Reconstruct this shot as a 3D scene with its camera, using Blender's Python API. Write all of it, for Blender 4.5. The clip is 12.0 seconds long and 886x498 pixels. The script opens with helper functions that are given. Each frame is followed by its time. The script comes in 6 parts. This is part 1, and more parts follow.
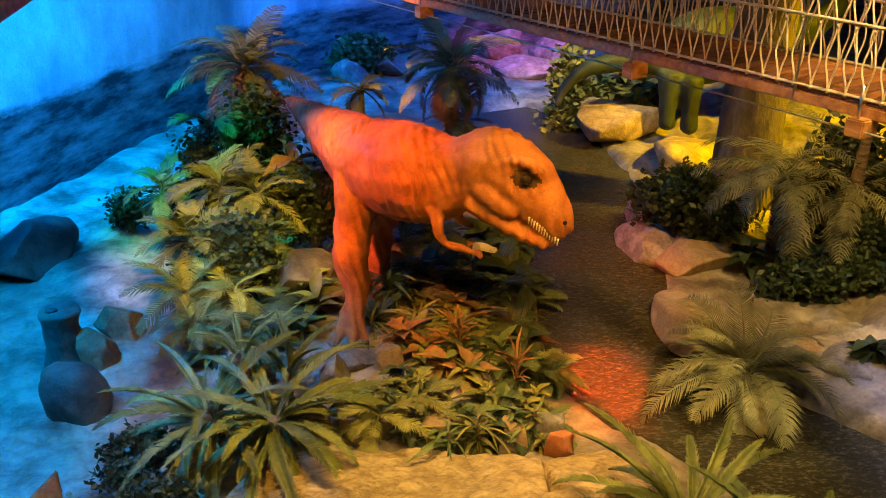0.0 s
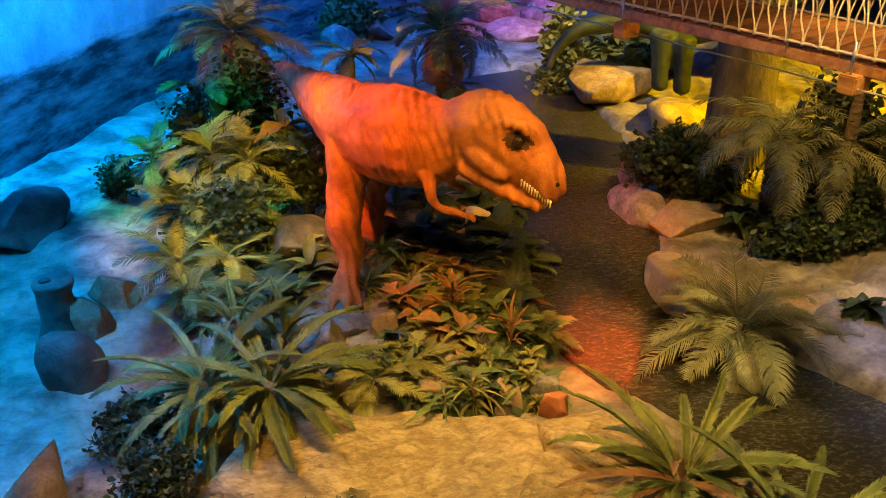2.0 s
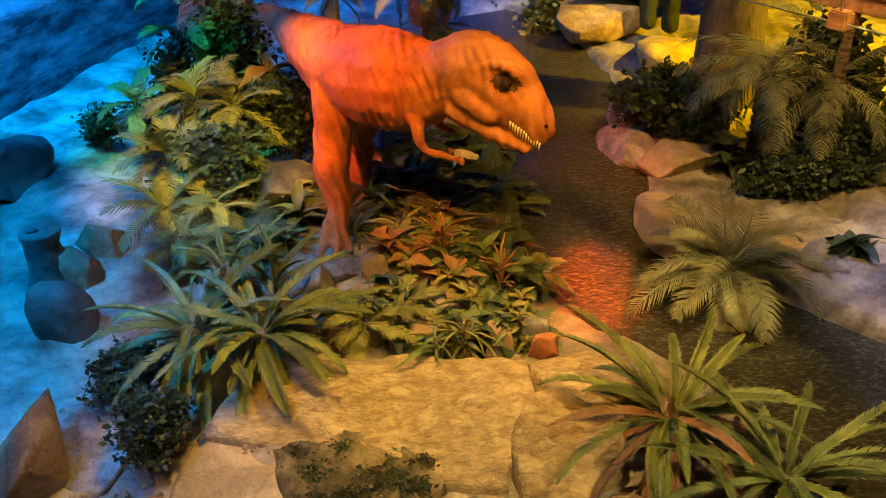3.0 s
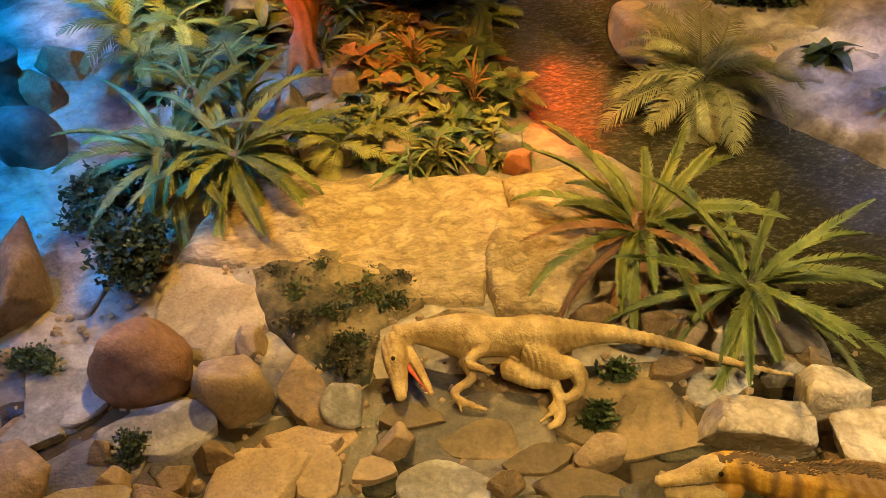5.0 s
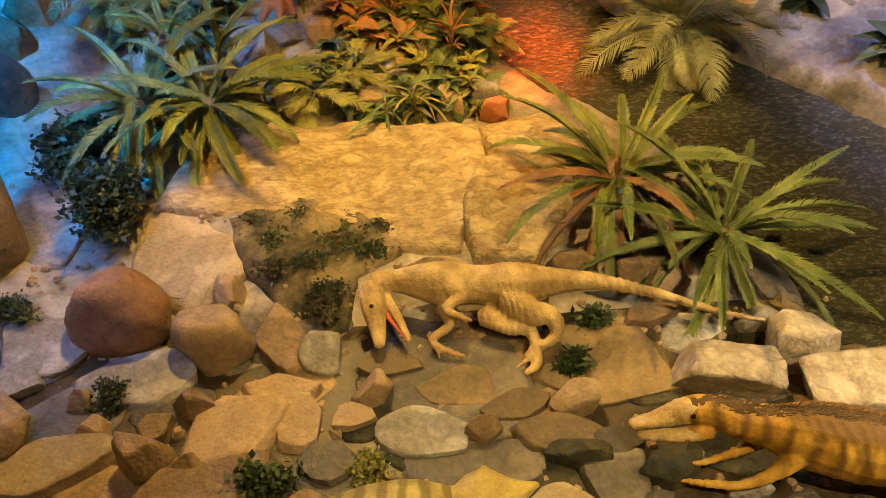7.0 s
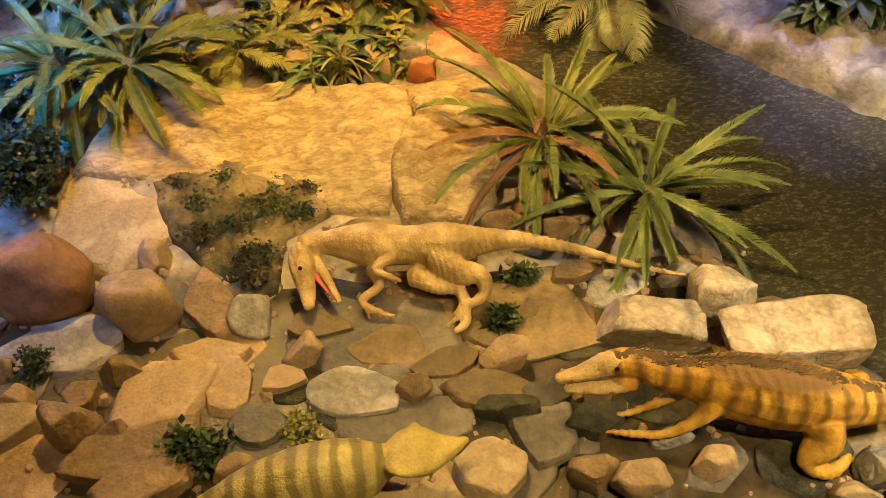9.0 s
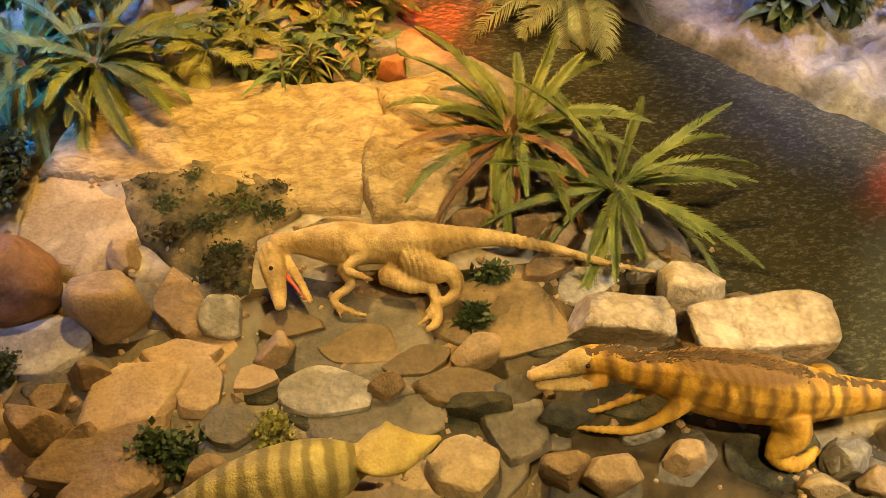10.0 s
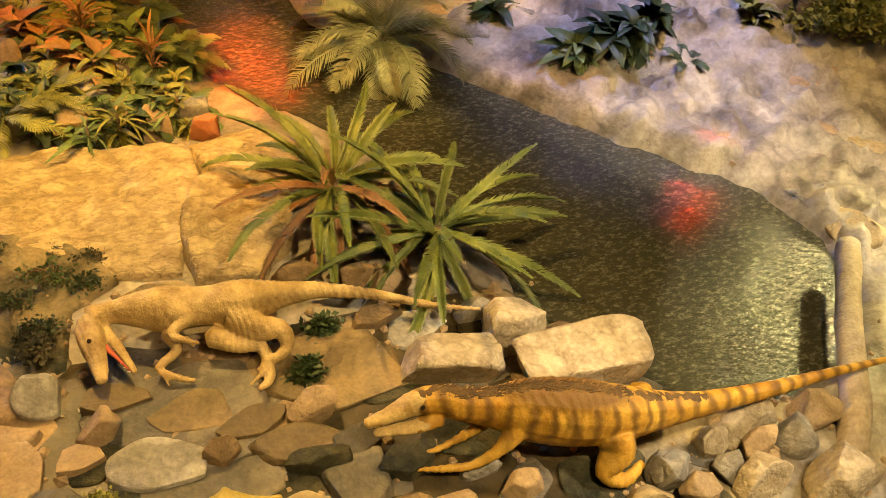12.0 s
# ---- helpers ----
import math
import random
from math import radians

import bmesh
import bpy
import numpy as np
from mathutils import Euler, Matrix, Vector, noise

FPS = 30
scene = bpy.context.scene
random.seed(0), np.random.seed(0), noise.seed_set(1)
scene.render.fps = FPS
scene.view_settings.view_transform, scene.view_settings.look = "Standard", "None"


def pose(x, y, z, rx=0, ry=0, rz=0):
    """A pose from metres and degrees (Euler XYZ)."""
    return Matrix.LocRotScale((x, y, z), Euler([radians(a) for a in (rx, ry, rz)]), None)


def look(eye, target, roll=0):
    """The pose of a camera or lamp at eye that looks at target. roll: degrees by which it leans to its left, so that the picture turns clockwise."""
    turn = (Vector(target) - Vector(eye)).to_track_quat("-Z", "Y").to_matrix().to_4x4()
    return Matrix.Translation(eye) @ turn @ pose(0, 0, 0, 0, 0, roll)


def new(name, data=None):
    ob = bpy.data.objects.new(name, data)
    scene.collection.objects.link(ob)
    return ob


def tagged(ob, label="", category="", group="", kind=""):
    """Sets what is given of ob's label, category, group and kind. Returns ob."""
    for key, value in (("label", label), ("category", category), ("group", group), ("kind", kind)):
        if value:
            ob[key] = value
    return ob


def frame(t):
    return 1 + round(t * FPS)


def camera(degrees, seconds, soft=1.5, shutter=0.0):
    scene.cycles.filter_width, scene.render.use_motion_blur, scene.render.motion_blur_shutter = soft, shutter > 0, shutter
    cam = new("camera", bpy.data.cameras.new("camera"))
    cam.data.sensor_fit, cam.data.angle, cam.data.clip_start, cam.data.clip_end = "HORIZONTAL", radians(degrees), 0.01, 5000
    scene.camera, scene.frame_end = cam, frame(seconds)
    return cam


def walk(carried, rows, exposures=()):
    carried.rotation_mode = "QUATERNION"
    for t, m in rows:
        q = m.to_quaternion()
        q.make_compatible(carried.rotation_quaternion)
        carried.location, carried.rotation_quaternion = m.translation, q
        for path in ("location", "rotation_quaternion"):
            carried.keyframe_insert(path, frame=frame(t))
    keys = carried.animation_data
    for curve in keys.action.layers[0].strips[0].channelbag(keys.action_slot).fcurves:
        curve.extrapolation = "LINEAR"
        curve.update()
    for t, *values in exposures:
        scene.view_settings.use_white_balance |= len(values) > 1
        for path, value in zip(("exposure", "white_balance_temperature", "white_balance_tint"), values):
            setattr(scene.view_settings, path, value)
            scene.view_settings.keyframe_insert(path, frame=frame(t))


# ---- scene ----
cam = camera(52.15, 12.0, soft=0.85)
PATH = [
    (0.0, pose(0, 0, 5, 66, 0, 0)),
    (0.5, pose(-0.008, -0.008, 4.998, 66.138, -0.18, 0.031)),
    (1.0, pose(0.011, -0.004, 4.987, 65.993, 0.012, 0.198)),
    (1.5, pose(0.005, 0.005, 4.984, 65.06, 0.228, 0.192)),
    (2.0, pose(0.012, 0, 4.98, 63.839, 0.624, -0.683)),
    (2.5, pose(0.006, 0.001, 4.965, 62.206, 1.016, -1.534)),
    (2.7, pose(0.004, 0.003, 4.968, 61.51, 1.03, -1.57)),
    (4.3, pose(-0.012, 0.02, 5.005, 54.0, 1.24, -3.63)),
    (4.5, pose(-0.013, 0.02, 5.006, 53.07, 1.233, -3.747)),
    (5.0, pose(-0.002, 0.016, 5.002, 48.554, 1.043, -3.83)),
    (5.5, pose(-0.001, 0.008, 4.998, 46.622, 0.88, -3.859)),
    (6.0, pose(0.005, 0.006, 5.008, 46.252, 0.685, -4.188)),
    (6.5, pose(0.01, 0, 5.006, 45.545, 0.606, -4.466)),
    (7.0, pose(0.001, -0.002, 5.008, 45.326, 0.267, -4.998)),
    (7.2, pose(0.003, -0.004, 5.01, 45.14, 0.08, -5.42)),
    (8.8, pose(0.026, -0.032, 5.02, 43.03, -1.9, -8.13)),
    (9.0, pose(0.028, -0.035, 5.021, 43.002, -2.175, -8.574)),
    (9.5, pose(0.028, -0.03, 5.029, 42.871, -2.751, -9.431)),
    (10.0, pose(0.037, -0.036, 5.033, 42.908, -3.155, -10.071)),
    (10.5, pose(0.061, -0.038, 5.069, 43.117, -3.713, -11.102)),
    (11.0, pose(0.063, -0.051, 5.09, 44.138, -5.566, -14.796)),
    (11.5, pose(0.073, -0.081, 5.086, 45.729, -6.524, -18.21)),
    (12.0, pose(0.058, -0.091, 5.1, 46.92, -7.411, -20.916)),
]
walk(cam, PATH, [(0.0, -0.08), (2.5, -0.16), (4.5, 0.2), (5.0, 0.3), (5.5, 0.22), (7.0, 0.22), (9.5, 0.43), (12.0, 0.46)])

# ---- light: dim hall, coloured theatre spots under the ceiling ----
world = bpy.data.worlds.new("hall_air")
scene.world = world
world.use_nodes = True
world.node_tree.nodes["Background"].inputs[0].default_value = (0.25, 0.3, 0.5, 1)
world.node_tree.nodes["Background"].inputs[1].default_value = 0.012


def spot(name, eye, target, colour, watts, cone, soft_edge=0.6, radius=0.12):
    lamp = bpy.data.lights.new(name, "SPOT")
    lamp.color, lamp.energy, lamp.spot_size, lamp.spot_blend, lamp.shadow_soft_size = colour, watts, radians(cone), soft_edge, radius
    ob = new(name, lamp)
    ob.matrix_world = look(eye, target)
    return ob


spot("spot_amber", (0.2, 7.6, 7.4), (0.4, 3.8, 0), (1.0, 0.61, 0.17), 2700, 64)
# Unseen amber fill, added on the camera side for the front stones.
spot("spot_amber", (2.6, 0.2, 7.4), (2.7, 3.5, 0), (1.0, 0.69, 0.28), 1950, 60)
spot("spot_amber", (-1.6, 4.0, 7.4), (-0.5, 8.0, 0.4), (1.0, 0.52, 0.06), 1550, 48)
spot("spot_amber", (-0.8, 5.4, 7.4), (-2.4, 9.8, 1.0), (1.0, 0.6, 0.04), 4600, 24)
spot("spot_white", (8.0, 1.0, 7.4), (5.6, 3.2, 0), (1.0, 0.82, 0.56), 2900, 50)
spot("spot_blue", (-6.2, 7.0, 7.4), (-5.8, 9.4, 0), (0.0, 0.26, 1.0), 1700, 44)
spot("spot_blue", (-5.3, 10.6, 7.4), (-6.9, 14.4, 2.8), (0.0, 0.26, 1.0), 17500, 80)
spot("spot_blue", (1.0, 18.5, 7.4), (-0.8, 22.8, 0.8), (0.02, 0.16, 1.0), 5200, 80)
spot("spot_blue", (-4.6, 3.5, 7.4), (-3.0, 5.4, 0), (0.16, 0.34, 1.0), 1100, 34)
spot("spot_blue", (-5.2, 5.0, 7.4), (-3.8, 7.7, 0), (0.0, 0.3, 1.0), 5600, 46)
spot("spot_blue", (-0.6, 13.0, 7.4), (1.2, 16.2, 0), (0.06, 0.28, 1.0), 900, 50)
spot("spot_orange", (-1.5, 9.6, 7.2), (0.15, 13.6, 1.9), (1.0, 0.34, 0.06), 8500, 24)
spot("spot_orange", (-4.0, 8.4, 6.8), (-2.6, 13.2, 2.1), (1.0, 0.36, 0.06), 2000, 22)
# Unseen amber fill, added to brighten the left foreground.
spot("spot_amber", (-3.4, 0.6, 7.4), (-1.9, 3.5, 0), (1.0, 0.6, 0.26), 550, 42)
spot("spot_white", (2.4, 12.2, 7.4), (3.5, 18.2, 0.9), (1.0, 0.8, 0.4), 3800, 32)
spot("spot_red", (-4.0, 5.6, 7.0), (-0.7, 9.0, 2.1), (1.0, 0.15, 0.012), 4800, 26)
spot("spot_orange", (1.4, 3.4, 7.2), (0.8, 7.8, 2.0), (1.0, 0.38, 0.03), 1350, 20)
spot("spot_orange", (-1.2, 7.6, 7.4), (-0.9, 13.4, 2.2), (1.0, 0.36, 0.05), 1500, 36)
spot("spot_orange", (0.2, 3.8, 7.2), (1.7, 6.5, 0.3), (1.0, 0.34, 0.03), 900, 24)
# Unseen orange lamp, added to lift the plants below the tyrannosaur's head.
spot("spot_orange", (2.4, 3.6, 7.2), (0.95, 8.8, 0.2), (1.0, 0.45, 0.07), 1900, 26)
spot("spot_red", (4.05, 20.4, 7.4), (1.65, 7.95, 0), (1.0, 0.06, 0.005), 13500, 5.6, 1.0, 0.2)
spot("spot_red", (13.2, 12.5, 7.3), (5.4, 5.1, 0), (1.0, 0.04, 0.01), 9000, 2.9, 0.7, 0.18)
# Unseen lamp added at the mirror angle to give the stream its yellow reflection.
spot("spot_yellow", (13.3, 7.9, 6.6), (5.8, 3.5, 0), (1.0, 0.8, 0.3), 6500, 12, 0.9, 0.5)
spot("spot_yellow", (8.8, 11.6, 7.4), (6.0, 14.6, 0), (1.0, 0.58, 0.0), 12500, 56)
spot("spot_amber", (4.4, 6.4, 7.4), (4.6, 10.4, 0.8), (1.0, 0.6, 0.16), 2400, 44)
spot("spot_amber", (1.6, 2.4, 7.6), (2.8, 8.4, 3.4), (1.0, 0.46, 0.08), 1500, 40)
spot("spot_amber", (3.4, 4.6, 7.4), (3.2, 8.0, 0.6), (1.0, 0.68, 0.24), 3200, 28)
spot("spot_violet", (7.4, 9.0, 7.4), (5.9, 7.2, 0), (0.46, 0.48, 1.0), 2000, 34)
spot("spot_orange", (5.6, 4.2, 7.4), (4.5, 6.7, 0.1), (1.0, 0.4, 0.05), 900, 11)
spot("spot_amber", (8.4, 6.0, 7.4), (7.4, 6.2, 0), (1.0, 0.66, 0.24), 1500, 40)
spot("spot_pink", (3.6, 15.0, 7.2), (2.0, 22.8, 0.3), (1.0, 0.12, 0.18), 6500, 22)
spot("spot_green", (-5.4, 10.0, 7.2), (-3.6, 11.9, 1.0), (0.02, 0.9, 0.36), 2800, 28)


# ---- materials ----
def mat(name, dark, light, scale=4.0, rough=0.75, bump=0.35, fine=45.0, vary=0.2, stretch=(1, 1, 1), contrast=(0.35, 0.65), metal=0.0, streak=None, gloss=0.4, veins=0.0):
    m = bpy.data.materials.new(name)
    m.use_nodes = True
    n, l = m.node_tree.nodes, m.node_tree.links
    p = n["Principled BSDF"]
    co = n.new("ShaderNodeTexCoord")
    mp = n.new("ShaderNodeMapping")
    mp.inputs["Scale"].default_value = stretch
    l.new(co.outputs["Object"], mp.inputs[0])
    big = n.new("ShaderNodeTexNoise")
    big.inputs["Scale"].default_value, big.inputs["Detail"].default_value, big.inputs["Roughness"].default_value = scale, 8, 0.62
    l.new(mp.outputs[0], big.inputs["Vector"])
    ramp = n.new("ShaderNodeValToRGB")
    ramp.color_ramp.elements[0].position, ramp.color_ramp.elements[1].position = contrast
    ramp.color_ramp.elements[0].color, ramp.color_ramp.elements[1].color = (*dark, 1), (*light, 1)
    l.new(big.outputs["Fac"], ramp.inputs[0])
    small = n.new("ShaderNodeTexNoise")
    small.inputs["Scale"].default_value, small.inputs["Detail"].default_value = fine, 4
    l.new(mp.outputs[0], small.inputs["Vector"])
    speck = n.new("ShaderNodeMapRange")
    speck.inputs["From Min"].default_value, speck.inputs["From Max"].default_value = 0.3, 0.7
    speck.inputs["To Min"].default_value, speck.inputs["To Max"].default_value = 0.86, 1.12
    l.new(small.outputs["Fac"], speck.inputs["Value"])
    info = n.new("ShaderNodeObjectInfo")
    rnd = n.new("ShaderNodeMapRange")
    rnd.inputs["To Min"].default_value, rnd.inputs["To Max"].default_value = 1 - vary, 1 + vary
    l.new(info.outputs["Random"], rnd.inputs["Value"])
    both = n.new("ShaderNodeMath")
    both.operation = "MULTIPLY"
    l.new(speck.outputs[0], both.inputs[0])
    l.new(rnd.outputs[0], both.inputs[1])
    mul = n.new("ShaderNodeVectorMath")
    mul.operation = "SCALE"
    l.new(ramp.outputs[0], mul.inputs[0])
    l.new(both.outputs[0], mul.inputs["Scale"])
    colour = mul.outputs[0]
    crack = None
    if veins:
        vn = n.new("ShaderNodeTexNoise")
        vn.inputs["Scale"].default_value, vn.inputs["Detail"].default_value, vn.inputs["Distortion"].default_value = scale * 1.1, 8, 0.2
        l.new(mp.outputs[0], vn.inputs["Vector"])
        away = n.new("ShaderNodeMath")
        away.operation = "SUBTRACT"
        away.inputs[1].default_value = 0.5
        l.new(vn.outputs["Fac"], away.inputs[0])
        size = n.new("ShaderNodeMath")
        size.operation = "ABSOLUTE"
        l.new(away.outputs[0], size.inputs[0])
        crack = n.new("ShaderNodeMapRange")
        crack.inputs["From Min"].default_value, crack.inputs["From Max"].default_value = 0.0, 0.075
        crack.inputs["To Min"].default_value, crack.inputs["To Max"].default_value = 1 - veins, 1.0
        l.new(size.outputs[0], crack.inputs["Value"])
        pits = n.new("ShaderNodeTexVoronoi")
        pits.inputs["Scale"].default_value = fine * 0.45
        l.new(mp.outputs[0], pits.inputs["Vector"])
        pr = n.new("ShaderNodeMapRange")
        pr.inputs["From Min"].default_value, pr.inputs["From Max"].default_value = 0.03, 0.3
        pr.inputs["To Min"].default_value, pr.inputs["To Max"].default_value = 1 - veins * 0.6, 1.0
        l.new(pits.outputs["Distance"], pr.inputs["Value"])
        cp = n.new("ShaderNodeMath")
        cp.operation = "MULTIPLY"
        l.new(crack.outputs[0], cp.inputs[0])
        l.new(pr.outputs[0], cp.inputs[1])
        crack = cp
        dim = n.new("ShaderNodeVectorMath")
        dim.operation = "SCALE"
        l.new(colour, dim.inputs[0])
        l.new(cp.outputs[0], dim.inputs["Scale"])
        colour = dim.outputs[0]
    if streak:
        colour = streak(n, l, co, colour)
    l.new(colour, p.inputs["Base Color"])
    rr = n.new("ShaderNodeMapRange")
    rr.inputs["To Min"].default_value, rr.inputs["To Max"].default_value = max(0.05, rough - 0.18), min(1, rough + 0.15)
    l.new(big.outputs["Fac"], rr.inputs["Value"])
    l.new(rr.outputs[0], p.inputs["Roughness"])
    p.inputs["Metallic"].default_value = metal
    p.inputs["Specular IOR Level"].default_value = gloss
    add = n.new("ShaderNodeMath")
    add.operation = "MULTIPLY_ADD"
    add.inputs[1].default_value = 0.5
    l.new(small.outputs["Fac"], add.inputs[0])
    l.new(big.outputs["Fac"], add.inputs[2])
    bp = n.new("ShaderNodeBump")
    bp.inputs["Strength"].default_value, bp.inputs["Distance"].default_value = bump, 0.03
    relief = add.outputs[0]
    if crack:
        deep = n.new("ShaderNodeMath")
        deep.operation = "MULTIPLY_ADD"
        deep.inputs[1].default_value = 0.8
        l.new(crack.outputs[0], deep.inputs[0])
        l.new(relief, deep.inputs[2])
        relief = deep.outputs[0]
    l.new(relief, bp.inputs["Height"])
    l.new(bp.outputs[0], p.inputs["Normal"])
    return m


def bands(dark, axis, count, low=0.35, high=0.6, wobble=0.6, over=None):
    """Cross stripes along one axis of the thing, with uneven edges."""
    def put(n, l, co, colour):
        w = n.new("ShaderNodeTexWave")
        w.wave_type, w.bands_direction = "BANDS", axis
        w.inputs["Scale"].default_value, w.inputs["Distortion"].default_value = count, wobble * 4
        w.inputs["Detail"].default_value, w.inputs["Detail Scale"].default_value = 3, 1.5
        l.new(co.outputs["Object"], w.inputs["Vector"])
        f = n.new("ShaderNodeMapRange")
        f.inputs["From Min"].default_value, f.inputs["From Max"].default_value = low, high
        f.inputs["To Min"].default_value, f.inputs["To Max"].default_value = 0.8, 0.0
        l.new(w.outputs["Fac"], f.inputs["Value"])
        mx = n.new("ShaderNodeMix")
        mx.data_type = "RGBA"
        factor = f.outputs[0]
        if over:
            sep = n.new("ShaderNodeSeparateXYZ")
            l.new(co.outputs["Object"], sep.inputs[0])
            up = n.new("ShaderNodeMapRange")
            up.inputs["From Min"].default_value, up.inputs["From Max"].default_value = over
            l.new(sep.outputs["Z"], up.inputs["Value"])
            mm = n.new("ShaderNodeMath")
            mm.operation = "MULTIPLY"
            l.new(factor, mm.inputs[0])
            l.new(up.outputs[0], mm.inputs[1])
            back = n.new("ShaderNodeMapRange")
            back.inputs["From Min"].default_value, back.inputs["From Max"].default_value = over[1] + 0.13, over[1] + 0.19
            back.inputs["To Max"].default_value = 0.85
            l.new(sep.outputs["Z"], back.inputs["Value"])
            mxm = n.new("ShaderNodeMath")
            mxm.operation = "MAXIMUM"
            l.new(mm.outputs[0], mxm.inputs[0])
            l.new(back.outputs[0], mxm.inputs[1])
            factor = mxm.outputs[0]
        l.new(factor, mx.inputs["Factor"])
        l.new(colour, mx.inputs["A"])
        mx.inputs["B"].default_value = (*dark, 1)
        return mx.outputs["Result"]
    return put


def mural_paint(n, l, co, colour):
    """A painted fallen log along the wall's foot, with misty forest above it."""
    sep = n.new("ShaderNodeSeparateXYZ")
    l.new(co.outputs["Object"], sep.inputs[0])
    mp = n.new("ShaderNodeMapping")
    mp.inputs["Scale"].default_value = (0.42, 0.42, 1.7)
    mp.inputs["Rotation"].default_value = (0.12, 0.0, 0.0)
    l.new(co.outputs["Object"], mp.inputs[0])
    grain = n.new("ShaderNodeTexNoise")
    grain.inputs["Scale"].default_value, grain.inputs["Detail"].default_value, grain.inputs["Roughness"].default_value = 2.2, 9, 0.7
    l.new(mp.outputs[0], grain.inputs["Vector"])
    bark = n.new("ShaderNodeValToRGB")
    bark.color_ramp.elements[0].position, bark.color_ramp.elements[1].position = 0.4, 0.66
    bark.color_ramp.elements[0].color, bark.color_ramp.elements[1].color = (0.015, 0.02, 0.025, 1), (0.2, 0.23, 0.24, 1)
    l.new(grain.outputs["Fac"], bark.inputs[0])
    edge = n.new("ShaderNodeMath")
    edge.operation = "MULTIPLY_ADD"
    edge.inputs[1].default_value, edge.inputs[2].default_value = 0.5, -0.25
    l.new(grain.outputs["Fac"], edge.inputs[0])
    top = n.new("ShaderNodeMath")
    top.operation = "ADD"
    l.new(edge.outputs[0], top.inputs[0])
    l.new(sep.outputs["Z"], top.inputs[1])
    f = n.new("ShaderNodeMapRange")
    f.inputs["From Min"].default_value, f.inputs["From Max"].default_value = 1.3, 1.5
    l.new(top.outputs[0], f.inputs["Value"])
    mx = n.new("ShaderNodeMix")
    mx.data_type = "RGBA"
    l.new(f.outputs[0], mx.inputs["Factor"])
    l.new(bark.outputs[0], mx.inputs["A"])
    stalk = n.new("ShaderNodeTexNoise")
    mq = n.new("ShaderNodeMapping")
    mq.inputs["Scale"].default_value = (2.2, 2.2, 0.8)
    l.new(co.outputs["Object"], mq.inputs[0])
    stalk.inputs["Scale"].default_value, stalk.inputs["Detail"].default_value = 1.6, 6
    l.new(mq.outputs[0], stalk.inputs["Vector"])
    sc = n.new("ShaderNodeMapRange")
    sc.inputs["From Min"].default_value, sc.inputs["From Max"].default_value = 0.4, 0.62
    sc.inputs["To Min"].default_value, sc.inputs["To Max"].default_value = 0.9, 1.05
    l.new(stalk.outputs["Fac"], sc.inputs["Value"])
    mu = n.new("ShaderNodeVectorMath")
    mu.operation = "SCALE"
    l.new(colour, mu.inputs[0])
    l.new(sc.outputs[0], mu.inputs["Scale"])
    l.new(mu.outputs[0], mx.inputs["B"])
    return mx.outputs["Result"]


M_GROUND = mat("pale_rock_ground", (0.11, 0.09, 0.065), (0.42, 0.37, 0.29), 1.6, 0.5, 0.7, 22, 0.0, contrast=(0.36, 0.6), veins=0.28)
M_MURAL = mat("painted_mural", (0.2, 0.34, 0.4), (0.55, 0.7, 0.72), 0.5, 0.9, 0.05, 30, 0.0, streak=mural_paint)
M_DARKWALL = mat("dark_painted_wall", (0.03, 0.03, 0.035), (0.05, 0.05, 0.055), 2, 0.9, 0.1, 30, 0.0)
M_SAND = mat("sandstone", (0.26, 0.195, 0.105), (0.47, 0.375, 0.22), 3.0, 0.8, 0.6, 40, 0.12, veins=0.23)
M_BROWN = mat("brown_stone", (0.17, 0.115, 0.06), (0.38, 0.27, 0.15), 3.5, 0.7, 0.9, 38, 0.2, veins=0.27)
M_TAN = mat("tan_stone", (0.3, 0.21, 0.12), (0.48, 0.36, 0.22), 2.5, 0.78, 0.5, 42, 0.15, veins=0.23)
M_GREY = mat("grey_stone", (0.14, 0.13, 0.115), (0.38, 0.36, 0.32), 4.0, 0.8, 0.7, 36, 0.2, veins=0.25)
M_WHITE = mat("pale_limestone", (0.3, 0.24, 0.15), (0.58, 0.5, 0.37), 5.5, 0.75, 0.9, 30, 0.1, veins=0.23)
M_MOSS = mat("mossy_stone", (0.01, 0.014, 0.009), (0.1, 0.09, 0.05), 5.0, 0.9, 1.0, 50, 0.2, veins=0.23)
M_DARKROCK = mat("dark_wet_stone", (0.04, 0.04, 0.038), (0.18, 0.155, 0.12), 3.0, 0.5, 0.7, 36, 0.2, veins=0.23)
M_TRUNK = mat("palm_trunk_bark", (0.07, 0.045, 0.025), (0.24, 0.17, 0.1), 6.0, 0.9, 1.0, 30, 0.2, stretch=(1, 1, 4))
M_BARK = mat("tree_bark", (0.05, 0.04, 0.025), (0.16, 0.125, 0.08), 5.0, 0.9, 1.0, 34, 0.1, stretch=(1, 1, 0.4))
M_LOG = mat("pale_log", (0.3, 0.24, 0.17), (0.55, 0.46, 0.34), 4.0, 0.85, 0.8, 34, 0.1, stretch=(1, 1, 0.3))
M_LEAF = mat("palm_leaf", (0.05, 0.09, 0.03), (0.15, 0.2, 0.07), 3.0, 0.5, 0.2, 30, 0.35)
M_OLIVE = mat("olive_leaf", (0.07, 0.085, 0.018), (0.27, 0.26, 0.06), 3.0, 0.55, 0.2, 30, 0.35)
M_SILVER = mat("grey_green_leaf", (0.08, 0.09, 0.04), (0.28, 0.28, 0.13), 3.0, 0.6, 0.2, 30, 0.25)
